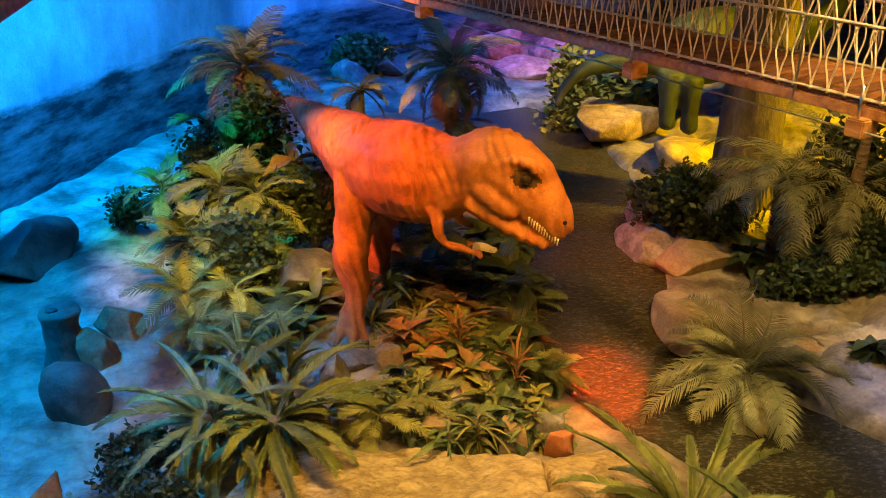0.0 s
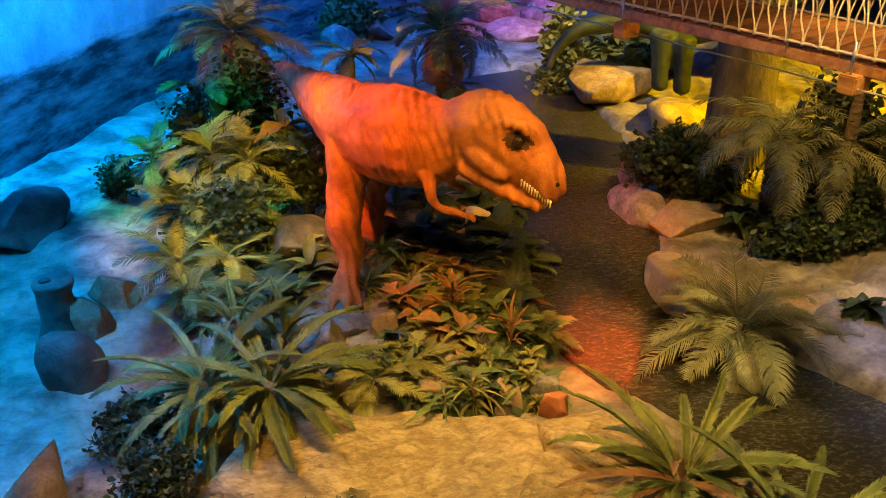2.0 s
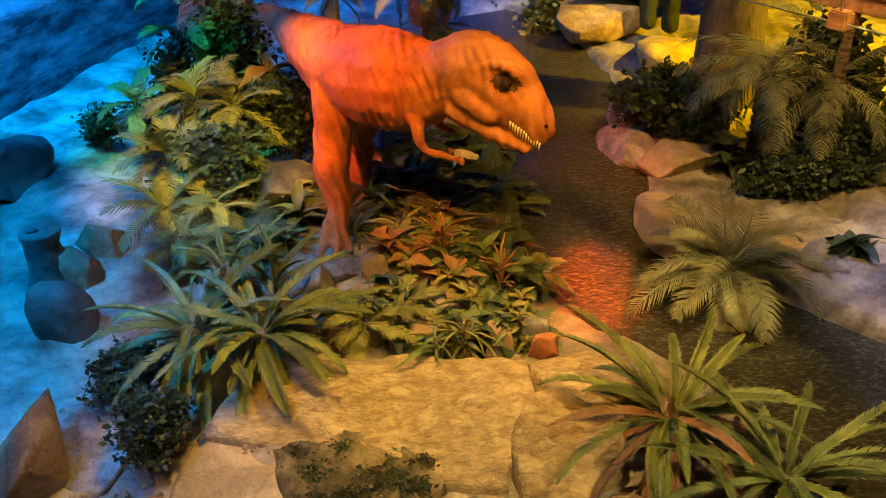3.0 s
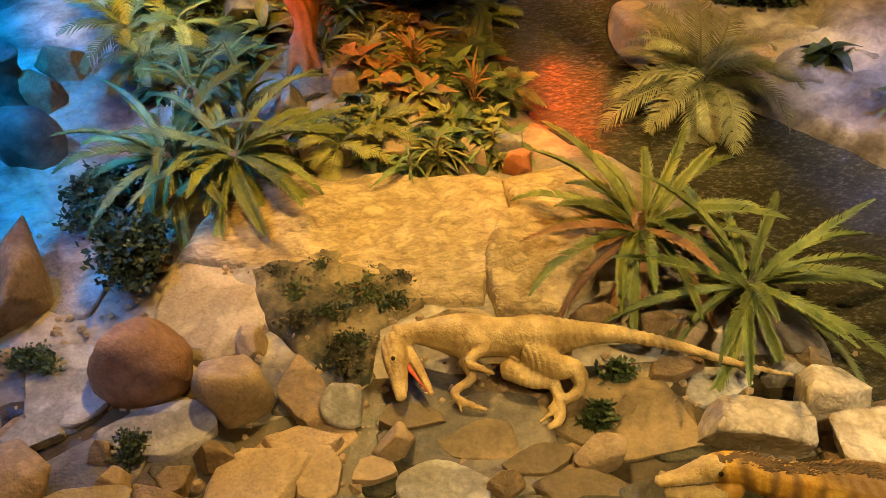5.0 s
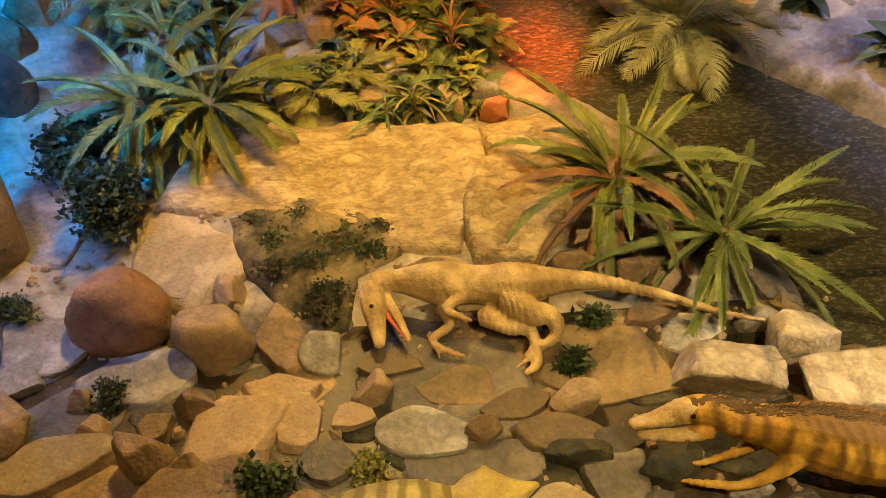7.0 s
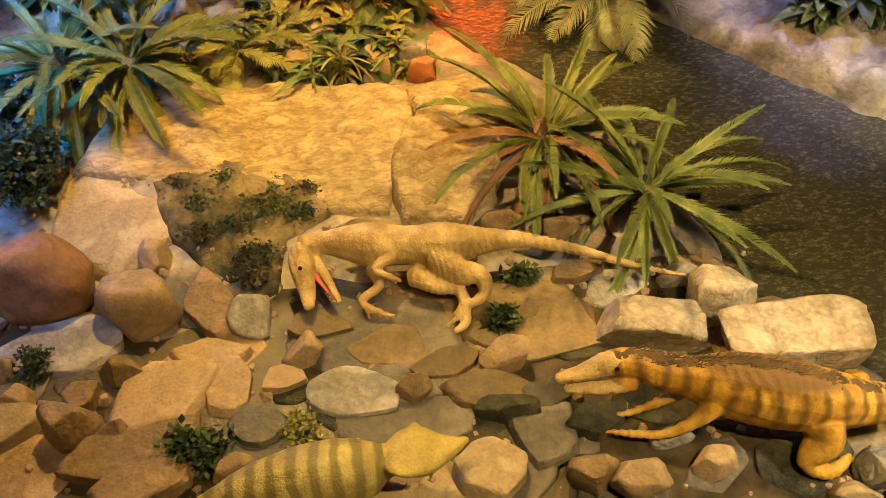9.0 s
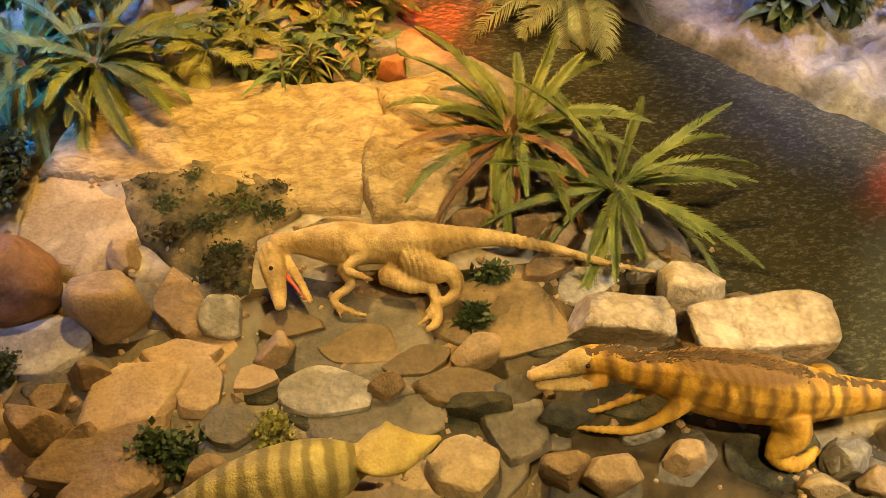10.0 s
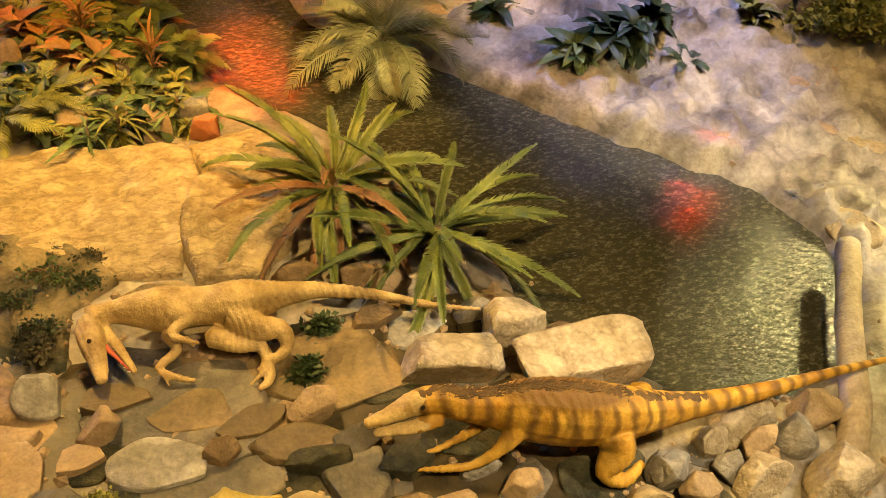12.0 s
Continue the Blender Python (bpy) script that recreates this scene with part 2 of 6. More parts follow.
M_DEEP = mat("dark_leaf", (0.018, 0.035, 0.014), (0.055, 0.085, 0.03), 3.0, 0.5, 0.2, 30, 0.35)
M_DRY = mat("dry_leaf", (0.16, 0.09, 0.04), (0.36, 0.2, 0.09), 3.0, 0.7, 0.3, 30, 0.3)
M_REX = mat("leathery_skin", (0.27, 0.095, 0.028), (0.52, 0.2, 0.058), 3.0, 0.66, 0.5, 70, 0.0, veins=0.2)
M_SOCKET = mat("dark_eye_skin", (0.03, 0.018, 0.008), (0.09, 0.045, 0.015), 9.0, 0.5, 0.5, 60, 0.0)
M_CREAM = mat("cream_skin", (0.36, 0.24, 0.07), (0.6, 0.45, 0.19), 6.0, 0.55, 0.6, 60, 0.0, veins=0.15)
M_MANE = mat("dark_mane", (0.05, 0.03, 0.012), (0.13, 0.08, 0.03), 9.0, 0.8, 0.4, 60, 0.2)
M_FRILL = mat("yellow_frill_skin", (0.28, 0.21, 0.05), (0.54, 0.43, 0.13), 4.0, 0.55, 0.5, 60, 0.0)
M_SHELF = mat("rough_sandstone_shelf", (0.26, 0.19, 0.09), (0.49, 0.385, 0.215), 4.2, 0.8, 1.2, 20, 0.1, stretch=(1, 1.9, 1.5), contrast=(0.36, 0.62), veins=0.25)
M_RED = mat("reddish_stone", (0.2, 0.1, 0.045), (0.4, 0.225, 0.11), 3.0, 0.7, 0.8, 38, 0.15, veins=0.25)
M_DARKBROWN = mat("dark_brown_slab", (0.075, 0.055, 0.025), (0.25, 0.18, 0.09), 2.6, 0.6, 0.6, 36, 0.2, veins=0.25)
M_MOSSBANK = mat("weedy_wet_bank", (0.015, 0.02, 0.012), (0.24, 0.19, 0.1), 2.6, 0.75, 1.0, 30, 0.0, contrast=(0.4, 0.64), veins=0.3)
M_MUD = mat("wet_mud", (0.015, 0.012, 0.006), (0.09, 0.068, 0.035), 3.0, 0.34, 0.5, 30, 0.0)
M_DECK = mat("dark_deck_wood", (0.1, 0.035, 0.01), (0.3, 0.12, 0.032), 4.0, 0.55, 0.4, 40, 0.3, stretch=(3, 0.4, 3))
M_SAGO = mat("yellow_green_palm_leaf", (0.05, 0.08, 0.018), (0.21, 0.24, 0.06), 3.0, 0.5, 0.2, 30, 0.35)
M_RAPTOR = mat("pale_reptile_skin", (0.28, 0.185, 0.065), (0.6, 0.45, 0.2), 5.0, 0.55, 0.6, 60, 0.0)
M_TIGER = mat("orange_skin", (0.4, 0.2, 0.02), (0.68, 0.42, 0.06), 4.0, 0.6, 0.3, 60, 0.0, streak=bands((0.11, 0.055, 0.015), "X", 2.4, 0.0, 0.72, 1.1, (0.1, 0.42)))
M_BANDED = mat("banded_skin", (0.25, 0.2, 0.06), (0.48, 0.41, 0.15), 5.0, 0.55, 0.7, 70, 0.0, streak=bands((0.13, 0.11, 0.035), "X", 2.6, 0.2, 0.7, 0.8))
M_GREENSKIN = mat("green_skin", (0.01, 0.016, 0.011), (0.035, 0.05, 0.028), 3.0, 0.6, 0.6, 50, 0.0)
M_EYE_HOLE = mat("glossy_dark_eye_hole", (0.01, 0.008, 0.006), (0.03, 0.02, 0.012), 20, 0.2, 0.0, 40, 0.0)
M_TOOTH = mat("ivory_tooth", (0.65, 0.58, 0.42), (0.8, 0.74, 0.6), 20, 0.4, 0.1, 60, 0.0)
M_MOUTH = mat("red_mouth", (0.35, 0.06, 0.03), (0.55, 0.12, 0.06), 10, 0.4, 0.2, 60, 0.0)
M_WOOD = mat("varnished_wood", (0.24, 0.1, 0.025), (0.52, 0.27, 0.08), 4.0, 0.5, 0.3, 40, 0.2, stretch=(0.4, 3, 3))
M_ROPE = mat("natural_rope", (0.4, 0.33, 0.22), (0.62, 0.54, 0.4), 12, 0.9, 0.8, 160, 0.1)
M_STEEL = mat("steel", (0.3, 0.3, 0.3), (0.5, 0.5, 0.5), 12, 0.4, 0.1, 60, 0.0, metal=1.0)
M_CLAY = mat("terracotta", (0.4, 0.14, 0.06), (0.6, 0.26, 0.12), 6, 0.8, 0.3, 60, 0.1)
M_LUMP = mat("pale_lump", (0.55, 0.5, 0.42), (0.75, 0.7, 0.62), 6, 0.6, 0.3, 60, 0.1)

M_WATER = bpy.data.materials.new("dark_rippled_water")
M_WATER.use_nodes = True
_n, _l = M_WATER.node_tree.nodes, M_WATER.node_tree.links
_p = _n["Principled BSDF"]
_p.inputs["Base Color"].default_value = (0.035, 0.034, 0.028, 1)
_p.inputs["Roughness"].default_value = 0.08
_p.inputs["IOR"].default_value = 1.33
_c = _n.new("ShaderNodeTexCoord")
_w = _n.new("ShaderNodeTexNoise")
_w.inputs["Scale"].default_value, _w.inputs["Detail"].default_value, _w.inputs["Distortion"].default_value = 13.0, 7, 0.6
_m = _n.new("ShaderNodeMapping")
_m.inputs["Scale"].default_value, _m.inputs["Rotation"].default_value = (1.0, 1.9, 1.0), (0, 0, -0.75)
_l.new(_c.outputs["Object"], _m.inputs[0])
_l.new(_m.outputs[0], _w.inputs["Vector"])
# Pale flecks in the base colour: glints painted onto the ripples.
_r = _n.new("ShaderNodeValToRGB")
_s = _n.new("ShaderNodeTexNoise")
_s.inputs["Scale"].default_value, _s.inputs["Detail"].default_value, _s.inputs["Roughness"].default_value = 16.0, 9, 0.72
_l.new(_m.outputs[0], _s.inputs["Vector"])
_r.color_ramp.elements[0].position, _r.color_ramp.elements[1].position = 0.5, 0.8
_r.color_ramp.elements[0].color, _r.color_ramp.elements[1].color = (0.034, 0.033, 0.022, 1), (0.18, 0.17, 0.105, 1)
_l.new(_s.outputs["Fac"], _r.inputs[0])
_l.new(_r.outputs[0], _p.inputs["Base Color"])
_b = _n.new("ShaderNodeBump")
_b.inputs["Strength"].default_value, _b.inputs["Distance"].default_value = 0.38, 0.05
_l.new(_w.outputs["Fac"], _b.inputs["Height"])
_l.new(_b.outputs[0], _p.inputs["Normal"])


# ---- building helpers ----
def mesh_of(name, bm, material, smooth_shade=True):
    me = bpy.data.meshes.new(name)
    bm.to_mesh(me)
    bm.free()
    for m in material if isinstance(material, (list, tuple)) else [material]:
        me.materials.append(m)
    if smooth_shade:
        me.shade_smooth()
    return me


def part(name, bm, material, parent, label="", smooth_shade=True):
    ob = new(name, mesh_of(name, bm, material, smooth_shade) if isinstance(bm, bmesh.types.BMesh) else bm)
    ob.parent = parent
    return tagged(ob, label)


def base(name, x, y, z, label, category, group="", turn=0.0):
    ob = new(name)
    ob.empty_display_size = 0.1
    ob.matrix_basis = pose(x, y, z, 0, 0, turn)
    return tagged(ob, label, category, group)


def box(bm, x0, y0, z0, x1, y1, z1, m=None):
    made = bmesh.ops.create_cube(bm, size=1)["verts"]
    for v in made:
        v.co = Vector((x0 + (v.co.x + 0.5) * (x1 - x0), y0 + (v.co.y + 0.5) * (y1 - y0), z0 + (v.co.z + 0.5) * (z1 - z0)))
        if m:
            v.co = m @ v.co
    return made


def curve_through(points, steps):
    """A smooth line through rows of numbers."""
    p = [np.array(q, float) for q in points]
    p = [2 * p[0] - p[1]] + p + [2 * p[-1] - p[-2]]
    out = []
    for i in range(1, len(p) - 2):
        for k in range(steps):
            t = k / steps
            out.append(0.5 * (2 * p[i] + (p[i + 1] - p[i - 1]) * t + (2 * p[i - 1] - 5 * p[i] + 4 * p[i + 1] - p[i + 2]) * t * t
                              + (3 * p[i] - p[i - 1] - 3 * p[i + 1] + p[i + 2]) * t ** 3))
    return out + [p[-2]]


def loft(bm, points, sides=14, steps=4, tip=True):
    """A closed tube with rows of x, y, z, half width and half height along its spine."""
    line = curve_through(points, steps)
    rings = []
    for i, q in enumerate(line):
        a, b = line[max(0, i - 1)], line[min(len(line) - 1, i + 1)]
        way = Vector(b[:3] - a[:3]).normalized()
        if i == 0:
            side = way.cross(Vector((0, 0, 1)) if abs(way.z) < 0.85 else Vector((0, 1, 0)))
        side = (side - way * side.dot(way)).normalized()
        up = side.cross(way)
        w, h = max(q[3], 0.004), max(q[4], 0.004)
        rings.append([bm.verts.new(Vector(q[:3]) + side * (w * math.cos(k)) + up * (h * math.sin(k))) for k in [6.28319 * j / sides for j in range(sides)]])
    for r, s in zip(rings, rings[1:]):
        for j in range(sides):
            bm.faces.new((r[j], r[(j + 1) % sides], s[(j + 1) % sides], s[j]))
    for ring, i, o in ((rings[0], 0, 1), (rings[-1], -1, -2)):
        way = Vector(line[i][:3] - line[o][:3]).normalized() * (min(line[i][3], line[i][4]) * (0.6 if tip else 0.0))
        mid = bm.verts.new(Vector(line[i][:3]) + way)
        for j in range(sides):
            bm.faces.new((ring[j], ring[(j + 1) % sides], mid) if i == -1 else (ring[(j + 1) % sides], ring[j], mid))
    return bm


def tube(bm, a, b, r, sides=6):
    loft(bm, [(*a, r, r), (*b, r, r)], sides, 1, False)


def statue(name, tubes, voxel, materials, extras, label, relief=0.012, grain=9.0, folds=0.0, fold_gap=0.05):
    """Overlapping tubes fused into one skin, with wrinkles; extras(bm) adds eyes, teeth and claws to the same mesh."""
    bm = bmesh.new()
    for t in tubes:
        loft(bm, t)
    ob = new(name, mesh_of(name, bm, materials))
    r = ob.modifiers.new("fuse", "REMESH")
    r.mode, r.voxel_size = "VOXEL", voxel
    s = ob.modifiers.new("soften", "SMOOTH")
    s.iterations, s.factor = 4, 0.5
    bpy.context.view_layer.update()
    skin = bpy.data.meshes.new_from_object(ob.evaluated_get(bpy.context.evaluated_depsgraph_get()))
    ob.modifiers.clear()
    bm = bmesh.new()
    bm.from_mesh(skin)
    bm.normal_update()
    for v in bm.verts:
        k = noise.noise(v.co * grain) + 0.6 * noise.noise(v.co * grain * 2.3) + 0.9 * (0.5 - abs(noise.noise(Vector((v.co.x * grain * 0.9, v.co.y * grain * 0.9, v.co.z * grain * 0.35)))))
        wrinkle = math.sin(6.283 * (v.co.x + 0.25 * v.co.z + 0.06 * noise.noise(v.co * 4)) / fold_gap) * max(0.0, noise.noise(v.co * 2.5 + Vector((5, 5, 5))) + 0.35)
        v.co += v.normal * (relief * (k - 0.3) + folds * wrinkle)
    for f in bm.faces:
        f.material_index = 0
    extras(bm)
    centre = sum((v.co for v in bm.verts), Vector()) / len(bm.verts)
    centre.z = min(v.co.z for v in bm.verts)
    bmesh.ops.translate(bm, verts=bm.verts, vec=-centre)
    ob.data = mesh_of(name, bm, materials)
    ob.location = centre
    return tagged(ob, label, "dinosaur statue")


def ball(bm, x, y, z, r, slot, squash=(1, 1, 1)):
    made = bmesh.ops.create_icosphere(bm, subdivisions=2, radius=r)["verts"]
    for v in made:
        v.co = Vector((x + v.co.x * squash[0], y + v.co.y * squash[1], z + v.co.z * squash[2]))
        for f in v.link_faces:
            f.material_index = slot


def spike(bm, a, b, r, slot):
    before = set(bm.faces)
    loft(bm, [(*a, r, r), (*b, r * 0.15, r * 0.15)], 6, 2)
    for f in set(bm.faces) - before:
        f.material_index = slot


SEED = [0]


def rock(name, x, y, z, sx, sy, sz, material, label, category="rock", group="", turn=None, flat=False, cuts=9, detail=4, sink=0.06, blocky=False):
    """A stone cut by a few planes and worn; flat ones are slabs with a broken outline."""
    SEED[0] += 1
    rnd = random.Random(SEED[0])
    bm = bmesh.new()
    bmesh.ops.create_icosphere(bm, subdivisions=detail, radius=1)
    off = Vector((rnd.uniform(-50, 50), rnd.uniform(-50, 50), rnd.uniform(-50, 50)))
    planes = []
    if flat:
        planes.append((Vector((rnd.uniform(-0.08, 0.08), rnd.uniform(-0.08, 0.08), 1)).normalized(), 0.34))
        count = rnd.randint(5, 7)
        for i in range(count):
            a = 6.283 * (i + rnd.uniform(-0.3, 0.3)) / count
            planes.append((Vector((math.cos(a), math.sin(a), rnd.uniform(-0.1, 0.25))).normalized(), rnd.uniform(0.52, 0.84)))
    elif blocky:
        for ax in ((1, 0, 0), (-1, 0, 0), (0, 1, 0), (0, -1, 0), (0, 0, 1)):
            planes.append(((Vector(ax) + Vector((rnd.gauss(0, 0.16), rnd.gauss(0, 0.16), rnd.gauss(0, 0.16)))).normalized(), rnd.uniform(0.52, 0.62)))
        for i in range(4):
            planes.append((Vector((rnd.gauss(0, 1), rnd.gauss(0, 1), rnd.gauss(0.3, 0.6))).normalized(), rnd.uniform(0.66, 0.8)))
    else:
        for i in range(cuts + 3):
            planes.append((Vector((rnd.gauss(0, 1), rnd.gauss(0, 1), rnd.gauss(0.3, 0.8))).normalized(), rnd.uniform(0.5, 0.82) if cuts > 4 else rnd.uniform(0.62, 0.9)))
    for v in bm.verts:
        q = v.co.copy()
        q *= 1 + 0.16 * noise.noise(q * 1.1 + off)
        for nrm, d in planes:
            e = q.dot(nrm) - d
            if e > 0:
                q -= nrm * e * (0.86 if flat and nrm.z < 0.6 else 0.97)
        q *= 1 + 0.04 * noise.noise(q * 3.5 + off) + 0.03 * abs(noise.noise(q * 8 + off)) + 0.008 * noise.noise(q * 20 + off)
        v.co = q
    lo = [min(v.co[i] for v in bm.verts) for i in range(3)]
    hi = [max(v.co[i] for v in bm.verts) for i in range(3)]
    for v in bm.verts:
        v.co.x = ((v.co.x - lo[0]) / (hi[0] - lo[0]) - 0.5) * sx
        v.co.y = ((v.co.y - lo[1]) / (hi[1] - lo[1]) - 0.5) * sy
        k = (v.co.z - lo[2]) / (hi[2] - lo[2])
        v.co.z = max(-0.05 if flat else 0.0, (k - 0.22) / 0.78) * (sz * (0.75 if flat else 1) + sink)
    ob = new(name, mesh_of(name, bm, material))
    ob.matrix_basis = pose(x, y, z - sink, 0, 0, turn if turn is not None else rnd.uniform(-12, 12))
    return tagged(ob, label, category, group)


def shelf(name, outline, material, label, category, relief=0.03, skirt=0.3, rings=16, seed=0):
    """A rough rock shelf: a coarse plan outline with its heights, a worn rim and a drop all round."""
    off = Vector((seed * 7.3, seed * 3.1, 0.7))
    rim = []
    for p, q in zip(outline, outline[1:] + outline[:1]):
        p, q = Vector(p), Vector(q)
        n = max(2, int((q - p).length / 0.06))
        rim.extend(p.lerp(q, i / n) for i in range(n))
    mid = sum(rim, Vector()) / len(rim)
    rim = [p + (p - mid).normalized() * (0.05 * noise.noise(p * 3 + off) + 0.025 * noise.noise(p * 9 + off)) for p in rim]
    o = Vector((mid.x, mid.y, 0))
    bm = bmesh.new()
    loops = []
    for k in range(-2, rings):
        u = 1 - max(0, k) / rings
        ring = []
        for p in rim:
            q = mid.lerp(p, u)
            q.z += relief * (noise.noise(q * 2.2 + off) + 0.8 * (0.3 - abs(noise.noise(q * 4.5 + off))) + 0.4 * noise.noise(q * 11 + off) + 0.25 * noise.noise(q * 23 + off)) - (0.012 if k == 0 else 0)
            if k < 0:
                q += (p - mid).normalized() * (0.02, 0.05)[-1 - k] - Vector((0, 0, (0.05, skirt)[-1 - k]))
            ring.append(bm.verts.new(q - o))
        loops.append(ring)
    for r, t in zip(loops, loops[1:]):
        for j in range(len(r)):
            bm.faces.new((r[j], r[(j + 1) % len(r)], t[(j + 1) % len(r)], t[j]))
    top = bm.verts.new(mid - o)
    for j in range(len(rim)):
        bm.faces.new((loops[-1][j], loops[-1][(j + 1) % len(rim)], top))
    bmesh.ops.recalc_face_normals(bm, faces=bm.faces)
    ob = new(name, mesh_of(name, bm, material))
    ob.location = o
    return tagged(ob, label, category)


def smooth(a, b, v):
    v = min(1.0, max(0.0, (v - a) / (b - a)))
    return v * v * (3 - 2 * v)


RIVER = [(4.75, 4.25, 1.45), (4.1, 5.3, 1.15), (3.3, 6.7, 0.75), (2.3, 7.7, 0.75), (1.75, 9.0, 0.8), (2.1, 11.3, 0.8), (2.2, 12.6, 0.8), (2.1, 14.6, 0.95), (1.9, 16.8, 0.9), (1.1, 18.6, 0.7)]


def river(x, y):
    """Metres from the stream's edge, below nought within it."""
    best = 99.0
    for (ax, ay, aw), (bx, by, bw) in zip(RIVER, RIVER[1:]):
        dx, dy = bx - ax, by - ay
        k = min(1.0, max(0.0, ((x - ax) * dx + (y - ay) * dy) / (dx * dx + dy * dy)))
        best = min(best, math.hypot(x - ax - k * dx, y - ay - k * dy) - (aw + k * (bw - aw)))
    return best


def height(x, y):
    """The ground's height."""
    h = 0.22 * smooth(1.05, 0.8, math.hypot((x + 0.6) / 2.1, (y - 9.2) / 2.6))
    h += 0.10 * smooth(5.0, 5.5, y) * smooth(7.2, 6.6, y) * smooth(-1.7, -1.3, x) * smooth(2.2, 1.8, x)
    h += 0.35 * smooth(4.2, 6.5, x) * smooth(5.0, 8.0, y)
    h -= 0.1 * smooth(4.55, 4.2, y) * smooth(1.2, 1.9, y + 0.2 * math.sin(2.3 * x)) * smooth(-3.3, -2.9, x) * smooth(3.6, 3.2, x)
    h += 0.03 * math.sin(2.1 * x + 1.0) * math.sin(1.7 * y)
    return h - 0.34 * smooth(0.22, -0.16, river(x, y)) * smooth(-0.5, 0.6, h + 0.9)


# ---- ground, water, walls, ceiling ----
def ground_sheet():
    xs = np.concatenate([np.arange(-16, -6, 0.5), np.arange(-6, 3.4, 0.11), np.arange(3.4, 8, 0.055), np.arange(8, 16.01, 0.5)])
    ys = np.concatenate([np.arange(-7, 1.5, 0.5), np.arange(1.5, 3.3, 0.11), np.arange(3.3, 8.2, 0.055), np.arange(8.2, 12, 0.11), np.arange(12, 27.1, 0.3)])
    verts, faces, w = [], [], len(xs)
    for y in ys:
        for x in xs:
            q = Vector((x, y, 0))
            craggy = 0.35 + 1.5 * smooth(3.6, 5.2, x) + 0.5 * smooth(6.5, 8.5, y)
            rough_land = 0.05 * noise.noise(q * 1.6) + 0.022 * noise.noise(q * 5) + craggy * (0.11 * abs(noise.noise(q * 1.9)) + 0.06 * abs(noise.noise(q * 4.3 + Vector((3, 1, 0)))))
            bank = smooth(3.3, 4.6, x) * smooth(3.2, 4.2, y) * smooth(9.5, 8.0, y) * smooth(-0.1, 0.2, river(x, y))
            if bank > 0:
                bent = q + 0.15 * noise.noise_vector(q * 1.7)
                near = noise.voronoi(bent * 2.3)[0]
                tiny = noise.voronoi(bent * 6.5 + Vector((4, 2, 0)))[0]
                rough_land += bank * (0.2 * (near[1] - near[0]) + 0.17 * near[0] + 0.1 * (tiny[1] - tiny[0]) - 0.06)
            verts.append((x, y, height(x, y) + rough_land - 0.03))
    for j in range(len(ys) - 1):
        for i in range(w - 1):
            faces.append((j * w + i, j * w + i + 1, j * w + w + i + 1, j * w + w + i))
    me = bpy.data.meshes.new("ground")
    me.from_pydata(verts, [], faces)
    me.materials.append(M_GROUND)
    me.shade_smooth()
    return tagged(new("ground", me), "uneven pale rock ground with hollows and banks", "ground", kind="structure")


ground_sheet()


def mud_sheet():
    """Wet mud filling the hollow round the stones; it dips under the ground at its rim and at the stream."""
    nx, ny = 50, 24
    verts, faces = [], []
    for j in range(ny + 1):
        for i in range(nx + 1):
            x, y = -3.3 + 6.9 * i / nx, 1.3 + 3.3 * j / ny
            rim = max(smooth(-2.9, -3.3, x), smooth(3.1, 3.6, x), smooth(4.3, 4.6, y), smooth(1.9, 1.3, y + 0.2 * math.sin(2.3 * x)), smooth(0.3, 0.05, river(x, y)))
            verts.append((x, y, -0.015 + 0.012 * noise.noise(Vector((x * 2.2, y * 2.2, 4.0))) - 0.3 * rim))
    for j in range(ny):
        for i in range(nx):
            a = j * (nx + 1) + i
            faces.append((a, a + 1, a + nx + 2, a + nx + 1))
    me = bpy.data.meshes.new("mud")
    me.from_pydata(verts, [], faces)
    me.materials.append(M_MUD)
    me.shade_smooth()
    return tagged(new("mud", me), "dark wet mud between the pool stones", "mud", kind="structure")


mud_sheet()
bm = bmesh.new()
water_line = curve_through(RIVER, 6)
rings = []
for i, q in enumerate(water_line):
    a, b = water_line[max(0, i - 1)], water_line[min(len(water_line) - 1, i + 1)]
    way = Vector((b[0] - a[0], b[1] - a[1], 0)).normalized()
    side = Vector((way.y, -way.x, 0))
    rings.append([bm.verts.new(Vector((q[0], q[1], -0.10)) + side * (q[2] + 0.3) * k) for k in (-1, -0.5, 0, 0.5, 1)])
rings.insert(0, [bm.verts.new(v.co + Vector((0.9, -1.45, 0))) for v in rings[0]])
for r, s in zip(rings, rings[1:]):
    for k in range(4):
        bm.faces.new((r[k], r[k + 1], s[k + 1], s[k]))
bmesh.ops.recalc_face_normals(bm, faces=bm.faces)
for f in bm.faces:
    if f.normal.z < 0:
        f.normal_flip()
tagged(new("water", mesh_of("water", bm, M_WATER)), "dark shallow stream with rippled shiny surface", "water", kind="structure")


